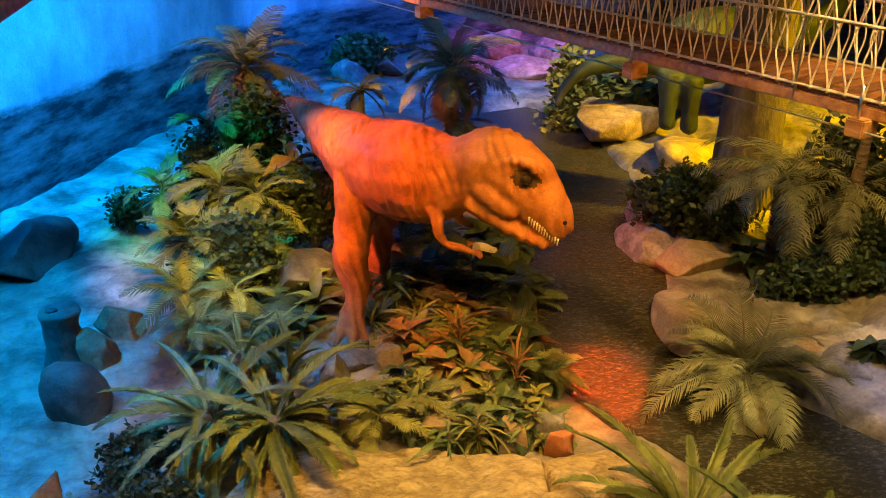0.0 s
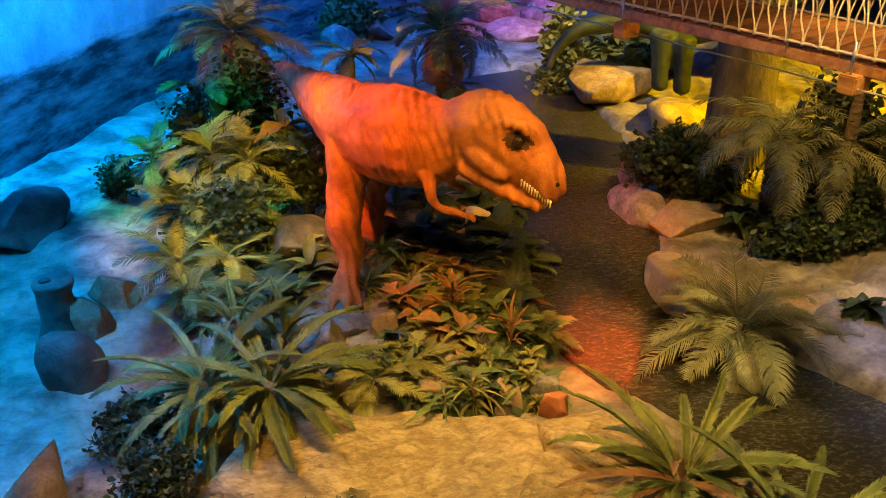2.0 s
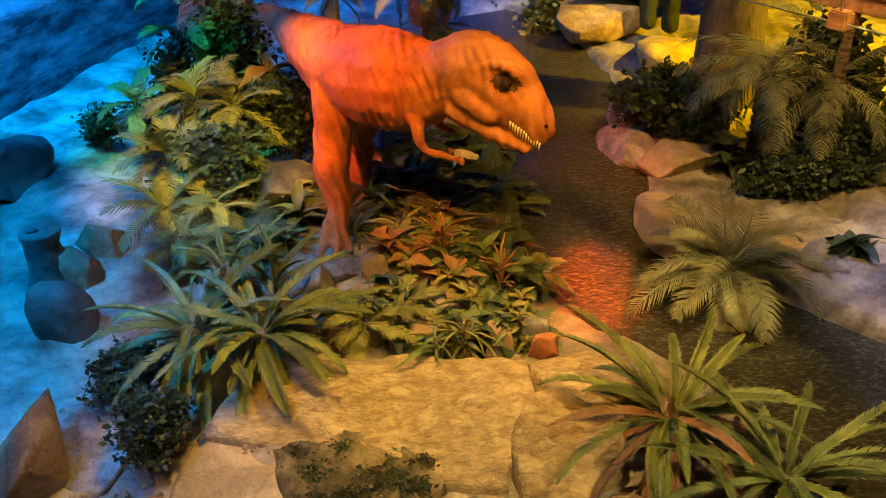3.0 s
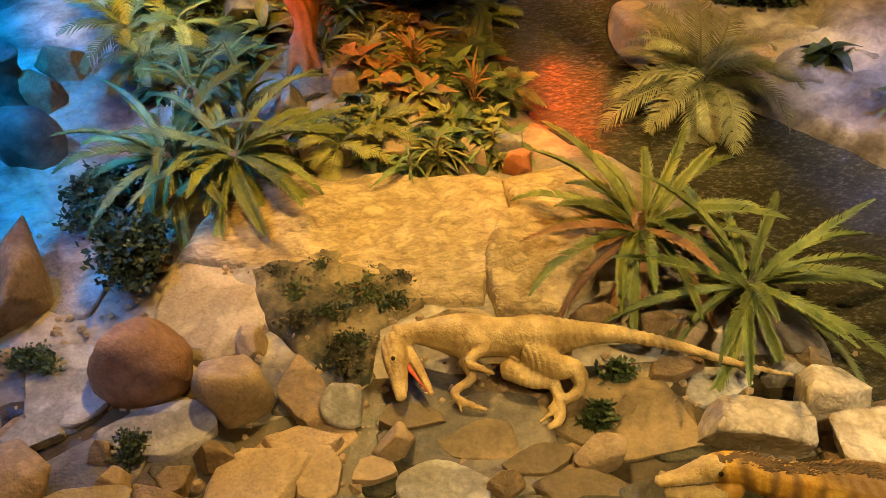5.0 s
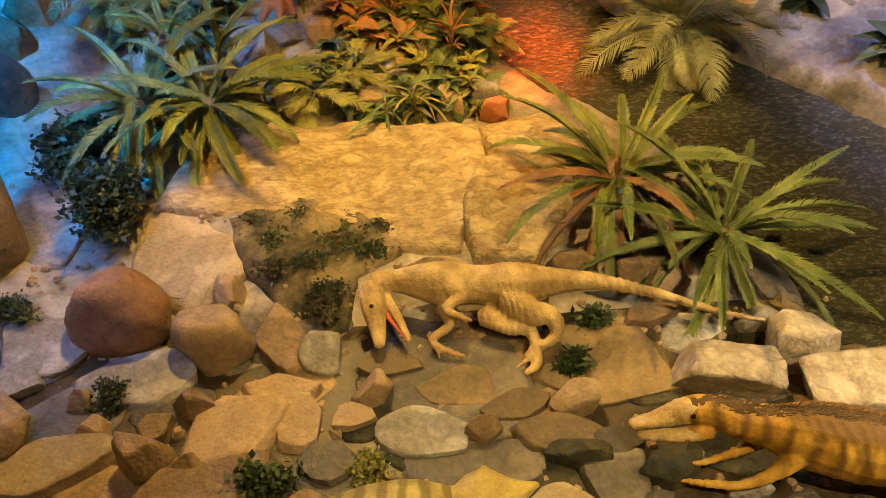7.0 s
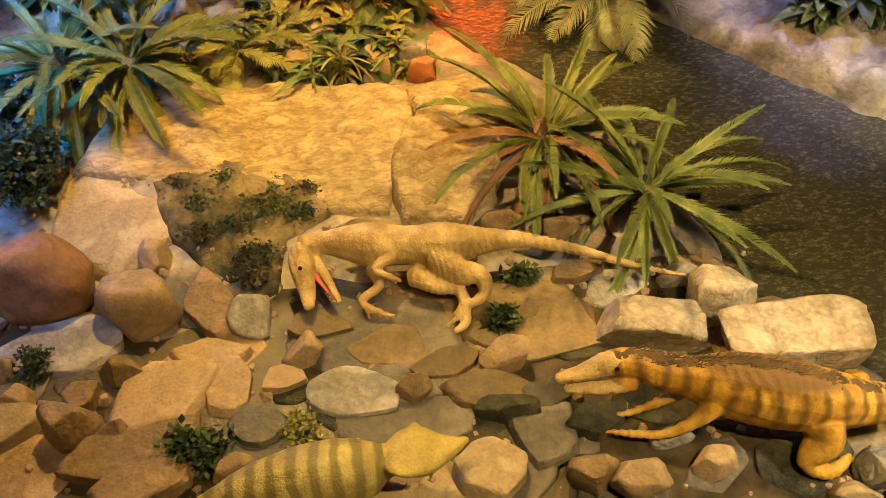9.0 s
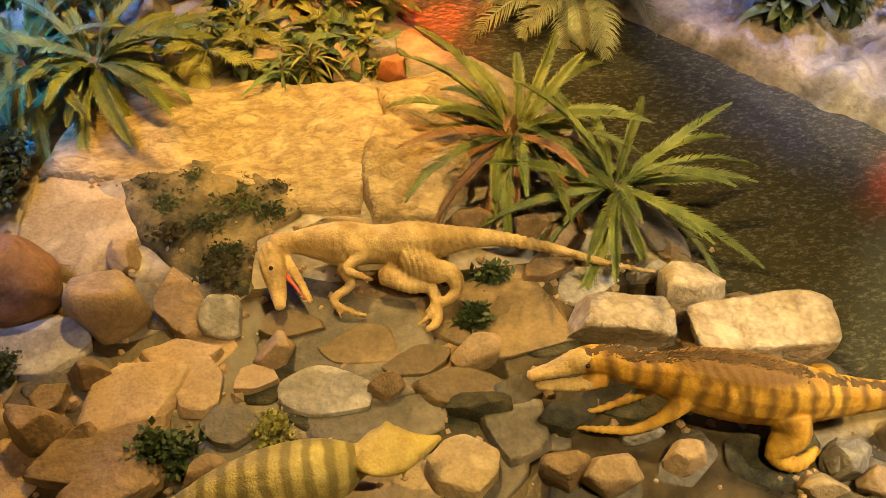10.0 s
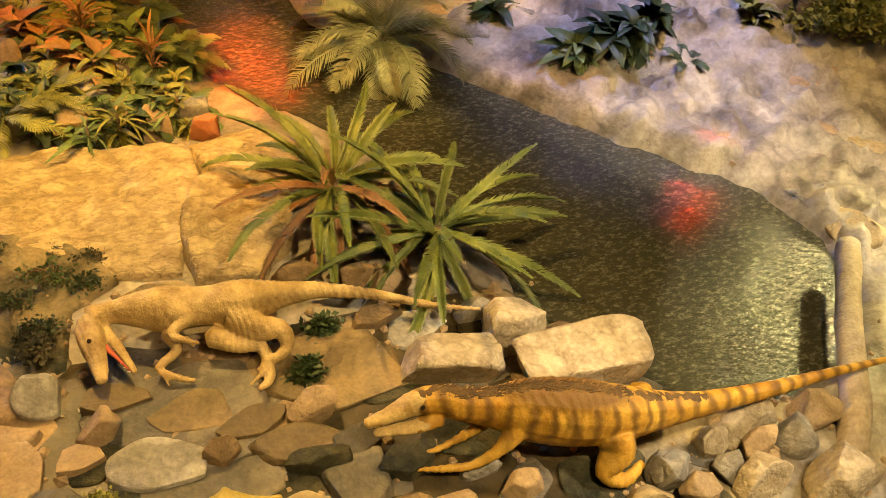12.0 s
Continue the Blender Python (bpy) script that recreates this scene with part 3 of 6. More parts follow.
def wall(name, line, low, high, material, label, thick=0.25):
    """An upright wall along a line of the plan; its thickness lies to the left of the way."""
    bm = bmesh.new()
    pts = [Vector((*q, 0)) for q in line]
    cols = []
    for i, q in enumerate(pts):
        way = (pts[min(i + 1, len(pts) - 1)] - pts[max(i - 1, 0)]).normalized()
        out = Vector((-way.y, way.x, 0)) * thick
        cols.append([bm.verts.new(q + Vector((0, 0, low))), bm.verts.new(q + Vector((0, 0, high))), bm.verts.new(q + out + Vector((0, 0, high))), bm.verts.new(q + out + Vector((0, 0, low)))])
    for a, b in zip(cols, cols[1:]):
        for k in range(4):
            bm.faces.new((a[k], b[k], b[(k + 1) % 4], a[(k + 1) % 4]))
    bm.faces.new(cols[0])
    bm.faces.new(cols[-1][::-1])
    bmesh.ops.recalc_face_normals(bm, faces=bm.faces)
    return tagged(new(name, mesh_of(name, bm, material, False)), label, "wall", kind="structure")


MURAL_LINE = [q[:2] for q in curve_through([(-9.2, 4.0), (-7.9, 8.5), (-6.6, 12.4), (-5.4, 16.6), (-3.6, 21.3), (0.0, 24.6), (6.0, 25.6), (13.8, 25.2)], 8)]
wall("wall_mural", MURAL_LINE, -0.4, 8.0, M_MURAL, "misty forest mural with a painted fallen log")
wall("wall_east", [(13.8, 25.2), (13.8, -6.0)], -0.4, 8.0, M_DARKWALL, "plain dark painted wall closing the hall")
wall("wall_south", [(13.8, -6.0), (-9.2, -6.0)], -0.4, 8.0, M_DARKWALL, "plain dark painted wall closing the hall")
wall("wall_west", [(-9.2, -6.0), (-9.2, 4.0)], -0.4, 8.0, M_DARKWALL, "plain dark painted wall closing the hall")
bm = bmesh.new()
box(bm, -10, -6.5, 8.0, 14.3, 26.3, 8.2)
tagged(new("ceiling", mesh_of("ceiling", bm, M_DARKWALL, False)), "plain dark painted hall ceiling", "ceiling", kind="structure")

# ---- tyrannosaur ----
REX = [
    [(-2.10, 12.2, 1.80, .06, .07), (-1.77, 11.4, 1.85, .14, .17), (-1.39, 10.4, 1.92, .25, .29), (-1.06, 9.7, 1.96, .36, .38), (-0.77, 9.1, 1.97, .42, .45),
     (-0.40, 8.6, 2.03, .43, .51), (-0.06, 8.3, 2.08, .38, .46), (0.20, 8.1, 2.19, .28, .34), (0.41, 7.95, 2.26, .25, .31)],
    [(0.20, 8.10, 2.17, .25, .31), (0.36, 8.0, 2.27, .28, .36), (0.53, 7.9, 2.29, .28, .385), (0.73, 7.78, 2.19, .26, .35), (0.90, 7.66, 2.03, .21, .27), (1.03, 7.56, 1.88, .16, .19), (1.08, 7.5, 1.81, .1, .11)],
    [(0.30, 7.95, 1.99, .22, .13), (0.55, 7.8, 1.86, .19, .11), (0.80, 7.64, 1.75, .14, .08), (0.97, 7.54, 1.69, .09, .055)],
    [(0.25, 7.90, 2.20, .08, .11), (0.38, 7.74, 2.12, .09, .12), (0.50, 7.66, 2.03, .08, .1), (0.64, 7.60, 1.98, .06, .07)],
    [(-0.87, 9.2, 2.05, .28, .36), (-0.89, 9.0, 1.80, .26, .33), (-0.92, 8.85, 1.50, .22, .28), (-0.95, 8.7, 1.26, .19, .22), (-0.96, 8.58, 1.07, .195, .21), (-0.91, 8.52, 0.84, .15, .155), (-0.91, 8.45, 0.62, .12, .12), (-0.97, 8.34, 0.5, .14, .1)],
    [(-0.98, 8.35, 0.52, .08, .09), (-1.07, 8.22, 0.38, .062, .06), (-1.11, 8.1, 0.29, .03, .03)],
    [(-0.95, 8.35, 0.52, .08, .09), (-0.93, 8.2, 0.38, .065, .06), (-0.94, 8.09, 0.29, .03, .03)],
    [(-0.92, 8.35, 0.52, .08, .09), (-0.84, 8.25, 0.37, .05, .05), (-0.79, 8.18, 0.30, .03, .03)],
    [(-0.596, 9.6, 1.566, .22, .34), (-0.726, 9.6, 1.017, .18, .22), (-0.759, 9.5, 0.563, .15, .16), (-0.735, 9.4, 0.247, .13, .13), (-0.733, 9.3, 0.115, .15, .08)],
    [(-0.12, 8.08, 1.92, .1, .12), (-0.05, 7.98, 1.72, .062, .075), (0.0, 7.95, 1.54, .046, .046), (0.17, 7.88, 1.50, .04, .034), (0.28, 7.84, 1.48, .036, .03), (0.37, 7.8, 1.45, .018, .018)],
    [(0.27, 7.84, 1.48, .025, .025), (0.35, 7.80, 1.50, .014, .014)],
    [(0.12, 8.4, 1.8, .08, .1), (0.17, 8.38, 1.6, .05, .055), (0.3, 8.3, 1.55, .03, .03)],
    [(0.55, 7.66, 2.44, .05, .05), (0.70, 7.57, 2.47, .055, .05), (0.83, 7.53, 2.40, .05, .045), (0.90, 7.53, 2.28, .035, .035)],
    [(0.62, 7.62, 2.20, .045, .045), (0.74, 7.56, 2.16, .045, .045), (0.84, 7.53, 2.12, .03, .03)],
]


def rex_extras(bm):
    eye = Vector((0.73, 7.52, 2.32))
    for f in bm.faces:
        q = f.calc_center_median() - eye
        if q.y < 0.2 and (q.x / 0.13) ** 2 + (q.z / 0.08) ** 2 < 1 + 0.5 * noise.noise(q * 30):
            f.material_index = 3
    ball(bm, *eye, 0.055, 1)
    ball(bm, 1.08, 7.42, 1.95, 0.02, 1)
    for k in range(12):
        t = k / 11
        q = Vector((0.77, 7.49, 1.955)).lerp(Vector((1.03, 7.44, 1.765)), t)
        spike(bm, q + Vector((0, 0, 0.02)), q + Vector((-0.008, -0.006, -0.045)), 0.012, 2)
    for a, b in (((-1.11, 8.1, 0.3), (-1.13, 8.04, 0.22)), ((-0.94, 8.09, 0.29), (-0.955, 8.03, 0.2)), ((-0.79, 8.18, 0.31), (-0.77, 8.12, 0.25))):
        spike(bm, Vector(a), Vector(b), 0.028, 1)


statue("tyrannosaur_statue", REX, 0.02, [M_REX, M_EYE_HOLE, M_TOOTH, M_SOCKET], rex_extras, "large brown leathery tyrannosaur standing on a planted mound", 0.013, 6.0, 0.022, 0.1)

# ---- resting raptor with long tail ----
RAPTOR = [
    [(2.62, 4.00, 0.12, 0.014, 0.014), (2.26, 4.11, 0.15, 0.026, 0.026), (1.86, 4.29, 0.18, 0.042, 0.042), (1.47, 4.39, 0.22, .06, .065), (1.14, 4.38, 0.26, .1, .115),
     (0.86, 4.33, 0.29, .16, .2), (0.61, 4.37, 0.29, .125, .16), (0.37, 4.40, 0.29, .15, .19), (0.19, 4.44, 0.29, 0.117, 0.143), (0.01, 4.46, 0.29, 0.072, 0.090), (-0.13, 4.43, 0.29, 0.091, 0.104)],
    [(-0.14, 4.42, 0.28, 0.083, 0.094), (-0.14, 4.28, 0.26, 0.094, 0.089), (-0.12, 4.13, 0.21, 0.068, 0.062), (-0.11, 3.97, 0.17, 0.038, 0.034)],
    [(-0.06, 4.37, 0.24, 0.048, 0.038), (0.03, 4.20, 0.19, 0.034, 0.024), (0.10, 4.02, 0.14, 0.024, 0.019)],
    [(0.81, 4.25, 0.26, 0.125, 0.156), (0.95, 4.12, 0.25, 0.094, 0.104), (1.10, 4.06, 0.24, 0.068, 0.073), (1.11, 3.96, 0.15, 0.043, 0.043), (0.97, 3.91, 0.10, 0.043, 0.034), (0.89, 3.88, 0.06, 0.019, 0.019)],
    [(0.63, 4.18, 0.18, 0.083, 0.083), (0.80, 4.09, 0.15, 0.073, 0.062), (0.95, 4.04, 0.13, 0.048, 0.048), (0.96, 3.81, 0.07, 0.038, 0.034), (0.87, 3.74, 0.05, 0.019, 0.019)],
    [(0.39, 4.32, 0.37, 0.073, 0.083), (0.48, 4.24, 0.34, 0.048, 0.053), (0.36, 4.17, 0.29, 0.034, 0.034), (0.46, 4.11, 0.26, 0.029, 0.024), (0.54, 4.08, 0.24, 0.011, 0.011)],
    [(0.34, 4.26, 0.20, 0.048, 0.048), (0.39, 4.13, 0.16, 0.038, 0.038), (0.25, 4.03, 0.12, 0.029, 0.029), (0.37, 3.95, 0.08, 0.027, 0.021), (0.47, 3.92, 0.06, 0.011, 0.011)],
    [(0.46, 4.14, 0.26, 0.019, 0.019), (0.50, 4.07, 0.22, 0.010, 0.010)],
    [(0.26, 4.03, 0.12, 0.021, 0.019), (0.30, 3.91, 0.06, 0.010, 0.010)],
    [(0.97, 3.88, 0.10, 0.029, 0.029), (0.82, 3.79, 0.05, 0.011, 0.011)],
]


def raptor_extras(bm):
    ball(bm, -0.15, 4.19, 0.34, 0.016, 1)
    for k in range(8):
        a, b = Vector((-0.05, 4.25, 0.22)), Vector((0.07, 4.02, 0.15))
        q = a.lerp(b, k / 7)
        spike(bm, q + Vector((0, 0, 0.005)), q + Vector((-0.02, 0, 0.015)), 0.006, 2)
    spike(bm, Vector((-0.06, 4.21, 0.24)), Vector((0.07, 4.01, 0.18)), 0.022, 3)


statue("raptor_statue", RAPTOR, 0.0105, [M_RAPTOR, M_EYE_HOLE, M_TOOTH, M_MOUTH], raptor_extras, "pale yellow raptor statue with open jaws crouching over stones", 0.003, 12.0, 0.0045, 0.05)

# ---- striped dinosaur ----
TIGER = [
    [(1.40, 3.07, 0.35, 0.038, 0.028), (1.56, 3.07, 0.39, 0.06, 0.046), (1.73, 3.08, 0.44, 0.085, 0.085), (1.88, 3.06, 0.45, 0.094, 0.115), (2.01, 2.99, 0.44, 0.100, 0.128), (2.21, 2.95, 0.40, 0.118, 0.166),
     (2.43, 2.88, 0.39, 0.177, 0.256), (2.73, 2.78, 0.37, 0.201, 0.282), (3.03, 2.70, 0.35, 0.177, 0.243), (3.33, 2.66, 0.33, 0.130, 0.166), (3.68, 2.63, 0.32, 0.088, 0.102), (4.18, 2.59, 0.35, 0.063, 0.063),
     (4.70, 2.57, 0.39, 0.040, 0.040), (5.25, 2.55, 0.41, 0.023, 0.023), (5.69, 2.53, 0.41, 0.011, 0.011)],
    [(1.44, 3.02, 0.30, 0.032, 0.018), (1.58, 3.0, 0.315, 0.045, 0.024), (1.72, 2.98, 0.33, 0.055, 0.032), (1.88, 2.99, 0.36, 0.065, 0.055)],
    [(2.35, 2.79, 0.31, 0.085, 0.1), (2.23, 2.74, 0.22, 0.05, 0.05), (2.05, 2.74, 0.10, 0.032, 0.032), (1.85, 2.78, 0.08, 0.025, 0.022), (1.68, 2.83, 0.07, 0.014, 0.014)],
    [(2.2, 2.94, 0.26, 0.05, 0.05), (2.02, 2.94, 0.13, 0.03, 0.03), (1.84, 2.92, 0.09, 0.022, 0.02), (1.74, 2.94, 0.07, 0.012, 0.012)],
    [(2.98, 2.59, 0.28, 0.118, 0.166), (2.98, 2.51, 0.20, 0.100, 0.154), (2.87, 2.43, 0.10, 0.057, 0.069), (3.02, 2.38, 0.04, 0.052, 0.046), (3.21, 2.47, 0.02, 0.034, 0.034)],
    [(3.23, 2.81, 0.22, 0.094, 0.128), (3.51, 2.98, 0.10, 0.057, 0.057), (3.48, 3.07, 0.03, 0.057, 0.034)],
]


def tiger_extras(bm):
    spine = curve_through(TIGER[0], 8)
    for f in bm.faces:
        q = f.calc_center_median()
        if q.x < 1.74 + 0.09 * noise.noise(q * 12) and q.z > 0.2:
            f.material_index = 2
        elif q.x < 3.7:
            near = min(spine, key=lambda p: abs(p[0] - q.x))
            if q.z > near[2] + near[4] * 0.7 and abs(q.y - near[1]) < 0.026 + 0.05 * noise.noise(q * 22):
                f.material_index = 3
    ball(bm, 1.74, 2.99, 0.50, 0.016, 1)
    rnd = random.Random(3)
    for q in curve_through(TIGER[0][3:9], 14):
        for k in range(9):
            a = Vector(q[:3]) + Vector((rnd.uniform(-0.02, 0.02), rnd.uniform(-0.04, 0.04), q[4] - 0.012))
            spike(bm, a, a + Vector((rnd.uniform(0.02, 0.04), rnd.uniform(-0.02, 0.02), rnd.uniform(0.004, 0.014))), 0.0045, 3)


statue("striped_dinosaur_statue", TIGER, 0.011, [M_TIGER, M_EYE_HOLE, M_CREAM, M_MANE], tiger_extras, "orange dinosaur with dark stripes and long tail on rubble", 0.003, 12.0, 0.0035, 0.06)

# ---- banded dinosaur whose back shows at the foot of the rocks ----
BANDED = [
    [(-1.21, 2.47, 0.08, .02, .03), (-0.80, 2.58, 0.12, .07, .1), (-0.47, 2.62, 0.20, .15, .2), (-0.14, 2.63, 0.24, .2, .26), (0.12, 2.66, 0.23, .18, .22), (0.29, 2.70, 0.23, .1, .13), (0.43, 2.69, 0.27, .08, .09)],
    [(0.31, 2.76, 0.31, .1, .035), (0.39, 2.70, 0.35, .2, .05), (0.51, 2.68, 0.34, .17, .06), (0.65, 2.70, 0.31, .08, .06), (0.79, 2.76, 0.27, .015, .015)],
    [(-0.06, 2.51, 0.16, .09, .1), (-0.01, 2.40, 0.01, .06, .06)],
    [(-0.51, 2.50, 0.15, .09, .1), (-0.52, 2.39, 0.03, .06, .06)],
    [(0.55, 2.63, 0.26, .035, .03), (0.53, 2.56, 0.18, .012, .012)],
]


def banded_extras(bm):
    for f in bm.faces:
        q = f.calc_center_median()
        if q.x > 0.27 and q.z > 0.25 or q.x > 0.45:
            f.material_index = 1


statue("banded_dinosaur_statue", BANDED, 0.016, [M_BANDED, M_FRILL], banded_extras, "yellow green dinosaur with pale banded scaly back", 0.004, 20.0)

# ---- long-necked dinosaur behind the tree ----
LONGNECK = [
    [(1.977, 15.400, 0.846, .06, .06), (2.133, 15.600, 1.145, .1, .1), (2.554, 15.900, 1.405, .14, .15), (3.201, 16.200, 1.480, .2, .22), (3.848, 16.400, 1.519, .38, .42), (4.603, 16.600, 1.631, .6, .7),
     (5.376, 16.800, 1.694, .6, .68), (6.162, 17.000, 1.759, .36, .42), (6.944, 17.200, 1.931, .25, .27), (7.606, 17.300, 2.585, .2, .2), (8.115, 17.000, 3.022, .22, .18)],
    [(4.060, 16.100, 1.279, .22, .24), (4.056, 16.000, 0.788, .16, .17), (4.071, 15.950, 0.329, .15, .16)],
    [(4.448, 16.000, 1.200, .22, .25), (4.448, 15.900, 0.711, .16, .17), (4.442, 15.850, 0.285, .16, .16)],
    [(5.727, 16.700, 1.193, .2, .22), (5.808, 16.700, 0.604, .15, .16), (5.877, 16.700, 0.110, .15, .16)],
]
statue("sauropod_statue", LONGNECK, 0.05, [M_GREENSKIN], lambda bm: None, "green long-necked dinosaur standing behind a rock planter", 0.012, 4.0)

# ---- plants ----
def frond_mesh(name, length, width, droop, pairs, material, leaf_w=0.022, vee=0.35, seed=0, sweep=0.55):
    """A feather leaf along +x: an arching stalk and two rows of narrow leaflets."""
    rnd = random.Random(seed)
    verts, faces = [], []
    spine = []
    x = z = 0.0
    n = 24
    for i in range(n + 1):
        s = i / n
        spine.append(Vector((x, 0.03 * math.sin(s * 3 + seed), z)))
        a = -droop * s ** 1.3
        x += math.cos(a) * length / n
        z += math.sin(a) * length / n
    for i, q in enumerate(spine):
        r = 0.011 * (1 - i / n) + 0.003
        for dy, dz in ((-r, 0), (0, r), (r, 0), (0, -r)):
            verts.append(q + Vector((0, dy, dz)))
    for i in range(n):
        for k in range(4):
            faces.append((4 * i + k, 4 * i + (k + 1) % 4, 4 * i + 4 + (k + 1) % 4, 4 * i + 4 + k))
    for j in range(pairs):
        s = 0.08 + 0.92 * (j + 0.5) / pairs
        i = min(n - 1, int(s * n))
        q = spine[i].lerp(spine[i + 1], s * n - i)
        way = (spine[i + 1] - spine[i]).normalized()
        up = Vector((-way.z, 0, way.x))
        for sgn in (-1, 1):
            if rnd.random() < 0.03:
                continue
            ll = width * (math.sin(3.1416 * min(0.97, 0.12 + 0.86 * s)) ** 0.7) * rnd.uniform(0.85, 1.1)
            tilt = vee + rnd.uniform(-0.15, 0.15)
            d = (Vector((0, sgn, 0)) * math.cos(sweep) + way * math.sin(sweep + 0.25 * s)).normalized() + up * tilt
            d.normalize()
            w = way * leaf_w * 0.5
            mid = q + d * ll * 0.55
            tip = q + d * ll + Vector((0, 0, -0.22 * ll)) + way * 0.05 * ll
            b = len(verts)
            verts.extend([q - w * 0.7, q + w * 0.7, mid + w, mid - w, tip])
            faces.extend([(b, b + 1, b + 2, b + 3), (b + 3, b + 2, b + 4)])
    me = bpy.data.meshes.new(name)
    me.from_pydata([tuple(v) for v in verts], [], faces)
    me.materials.append(material)
    return me


def leaf_mesh(name, length, width, droop, material, seed=0, lobes=0):
    """A broad leaf along +x, folded at its midrib and bent down."""
    verts, faces, n = [], [], 9
    for i in range(n + 1):
        s = i / n
        w = width * (math.sin(3.1416 * min(1, 0.04 + 0.96 * s)) ** 0.75) * (1 + (0.35 * math.sin(lobes * 6.283 * s) if lobes else 0)) if i < n else 0.002
        x, z = length * (s - 0.12 * droop * s * s), length * (0.25 * s - droop * s * s)
        for k in (-1, -0.5, 0, 0.5, 1):
            verts.append((x, k * w, z + abs(k) * w * 0.35 + 0.01 * math.sin(7 * s + 3 * k + seed)))
    for i in range(n):
        for k in range(4):
            faces.append((5 * i + k, 5 * i + k + 1, 5 * i + k + 6, 5 * i + k + 5))
    me = bpy.data.meshes.new(name)
    me.from_pydata(verts, [], faces)
    me.materials.append(material)
    me.shade_smooth()
    return me


def frond_set(length, width, droop, pairs, material, **kw):
    return [frond_mesh("frond", length * k, width, droop * d, pairs, material, seed=i + 1, **kw) for i, (k, d) in enumerate(((1, 1), (0.92, 1.25), (1.05, 0.8), (0.8, 1.1)))]


SAGO_PALE = frond_set(1.0, 0.105, 0.75, 60, M_SAGO, leaf_w=0.027, vee=0.55, sweep=0.95)
SAGO_WIDE = frond_set(1.0, 0.13, 0.95, 60, M_SAGO, leaf_w=0.027, vee=0.45, sweep=0.9)
SAGO_OLIVE = frond_set(1.0, 0.105, 0.85, 60, M_SAGO, leaf_w=0.027, vee=0.55, sweep=0.95)
SAGO_DRY_LIT = frond_set(1.0, 0.1, 0.95, 54, M_DRY, leaf_w=0.027, vee=0.5, sweep=0.95)
CYCAD = frond_set(0.95, 0.2, 1.5, 46, M_SILVER, leaf_w=0.016, vee=0.15)
TREEFERN = frond_set(1.35, 0.25, 1.35, 44, M_LEAF, leaf_w=0.026, vee=0.05, sweep=0.35)
TREEFERN_DRY = frond_set(1.3, 0.27, 1.5, 44, M_DRY, leaf_w=0.026, vee=0.05, sweep=0.35)
DROOP = frond_set(1.35, 0.3, 1.7, 28, M_SILVER, leaf_w=0.03, vee=-0.1, sweep=0.5)
FEATHER = frond_set(0.78, 0.2, 1.2, 20, M_OLIVE, leaf_w=0.034, vee=0.1, sweep=0.6)
FEATHER_GREEN = frond_set(0.78, 0.2, 1.2, 20, M_LEAF, leaf_w=0.034, vee=0.1, sweep=0.6)
FERN = frond_set(0.42, 0.1, 1.4, 20, M_LEAF, leaf_w=0.026, vee=0.05, sweep=0.3)
FERN_DEEP = frond_set(0.45, 0.11, 1.4, 20, M_DEEP, leaf_w=0.028, vee=0.05, sweep=0.3)
BROAD = [leaf_mesh("leaf", 0.26 * k, 0.055 * k, 0.5 + 0.2 * k, M_LEAF, k) for k in (0.8, 1, 1.25)]
BROAD_OLIVE = [leaf_mesh("leaf", 0.24 * k, 0.045 * k, 0.5 + 0.2 * k, M_OLIVE, k) for k in (0.8, 1, 1.25)]
BROAD_DEEP = [leaf_mesh("leaf", 0.28 * k, 0.07 * k, 0.6 + 0.2 * k, M_DEEP, k) for k in (0.8, 1, 1.25)]
BROAD_DRY = [leaf_mesh("leaf", 0.26 * k, 0.05 * k, 0.6 + 0.2 * k, M_DRY, k, 2) for k in (0.8, 1, 1.25)]
STRAP = [leaf_mesh("leaf", 0.4 * k, 0.026 * k, 0.9, M_LEAF, k) for k in (0.8, 1, 1.2)]
STRAP_OLIVE = [leaf_mesh("leaf", 0.36 * k, 0.022 * k, 0.8, M_OLIVE, k) for k in (0.8, 1, 1.2)]
FAN = [leaf_mesh("leaf", 0.3 * k, 0.013 * k, 0.35, M_DRY, k) for k in (0.8, 1, 1.1)]


def trunk_bm(h, r, lean=(0, 0)):
    """A stubby trunk ringed by old leaf bases."""
    bm = bmesh.new()
    rows = max(3, int(h / 0.045))
    loft(bm, [(lean[0] * i / rows, lean[1] * i / rows, h * i / rows - 0.08 * (i == 0), r * (1.1 - 0.25 * i / rows) * (1 + 0.12 * (i % 2)), r * (1.1 - 0.25 * i / rows) * (1 + 0.12 * (i % 2))) for i in range(rows + 1)], 12, 1)
    if r > 0.06:
        for i in range(rows * 7):
            a, z = i * 2.4, h * (i / (rows * 7))
            q = Vector((math.cos(a) * r + lean[0] * z / h, math.sin(a) * r + lean[1] * z / h, z))
            spike(bm, q, q + Vector((math.cos(a) * 0.04, math.sin(a) * 0.04, 0.035)), 0.02, 0)
    return bm


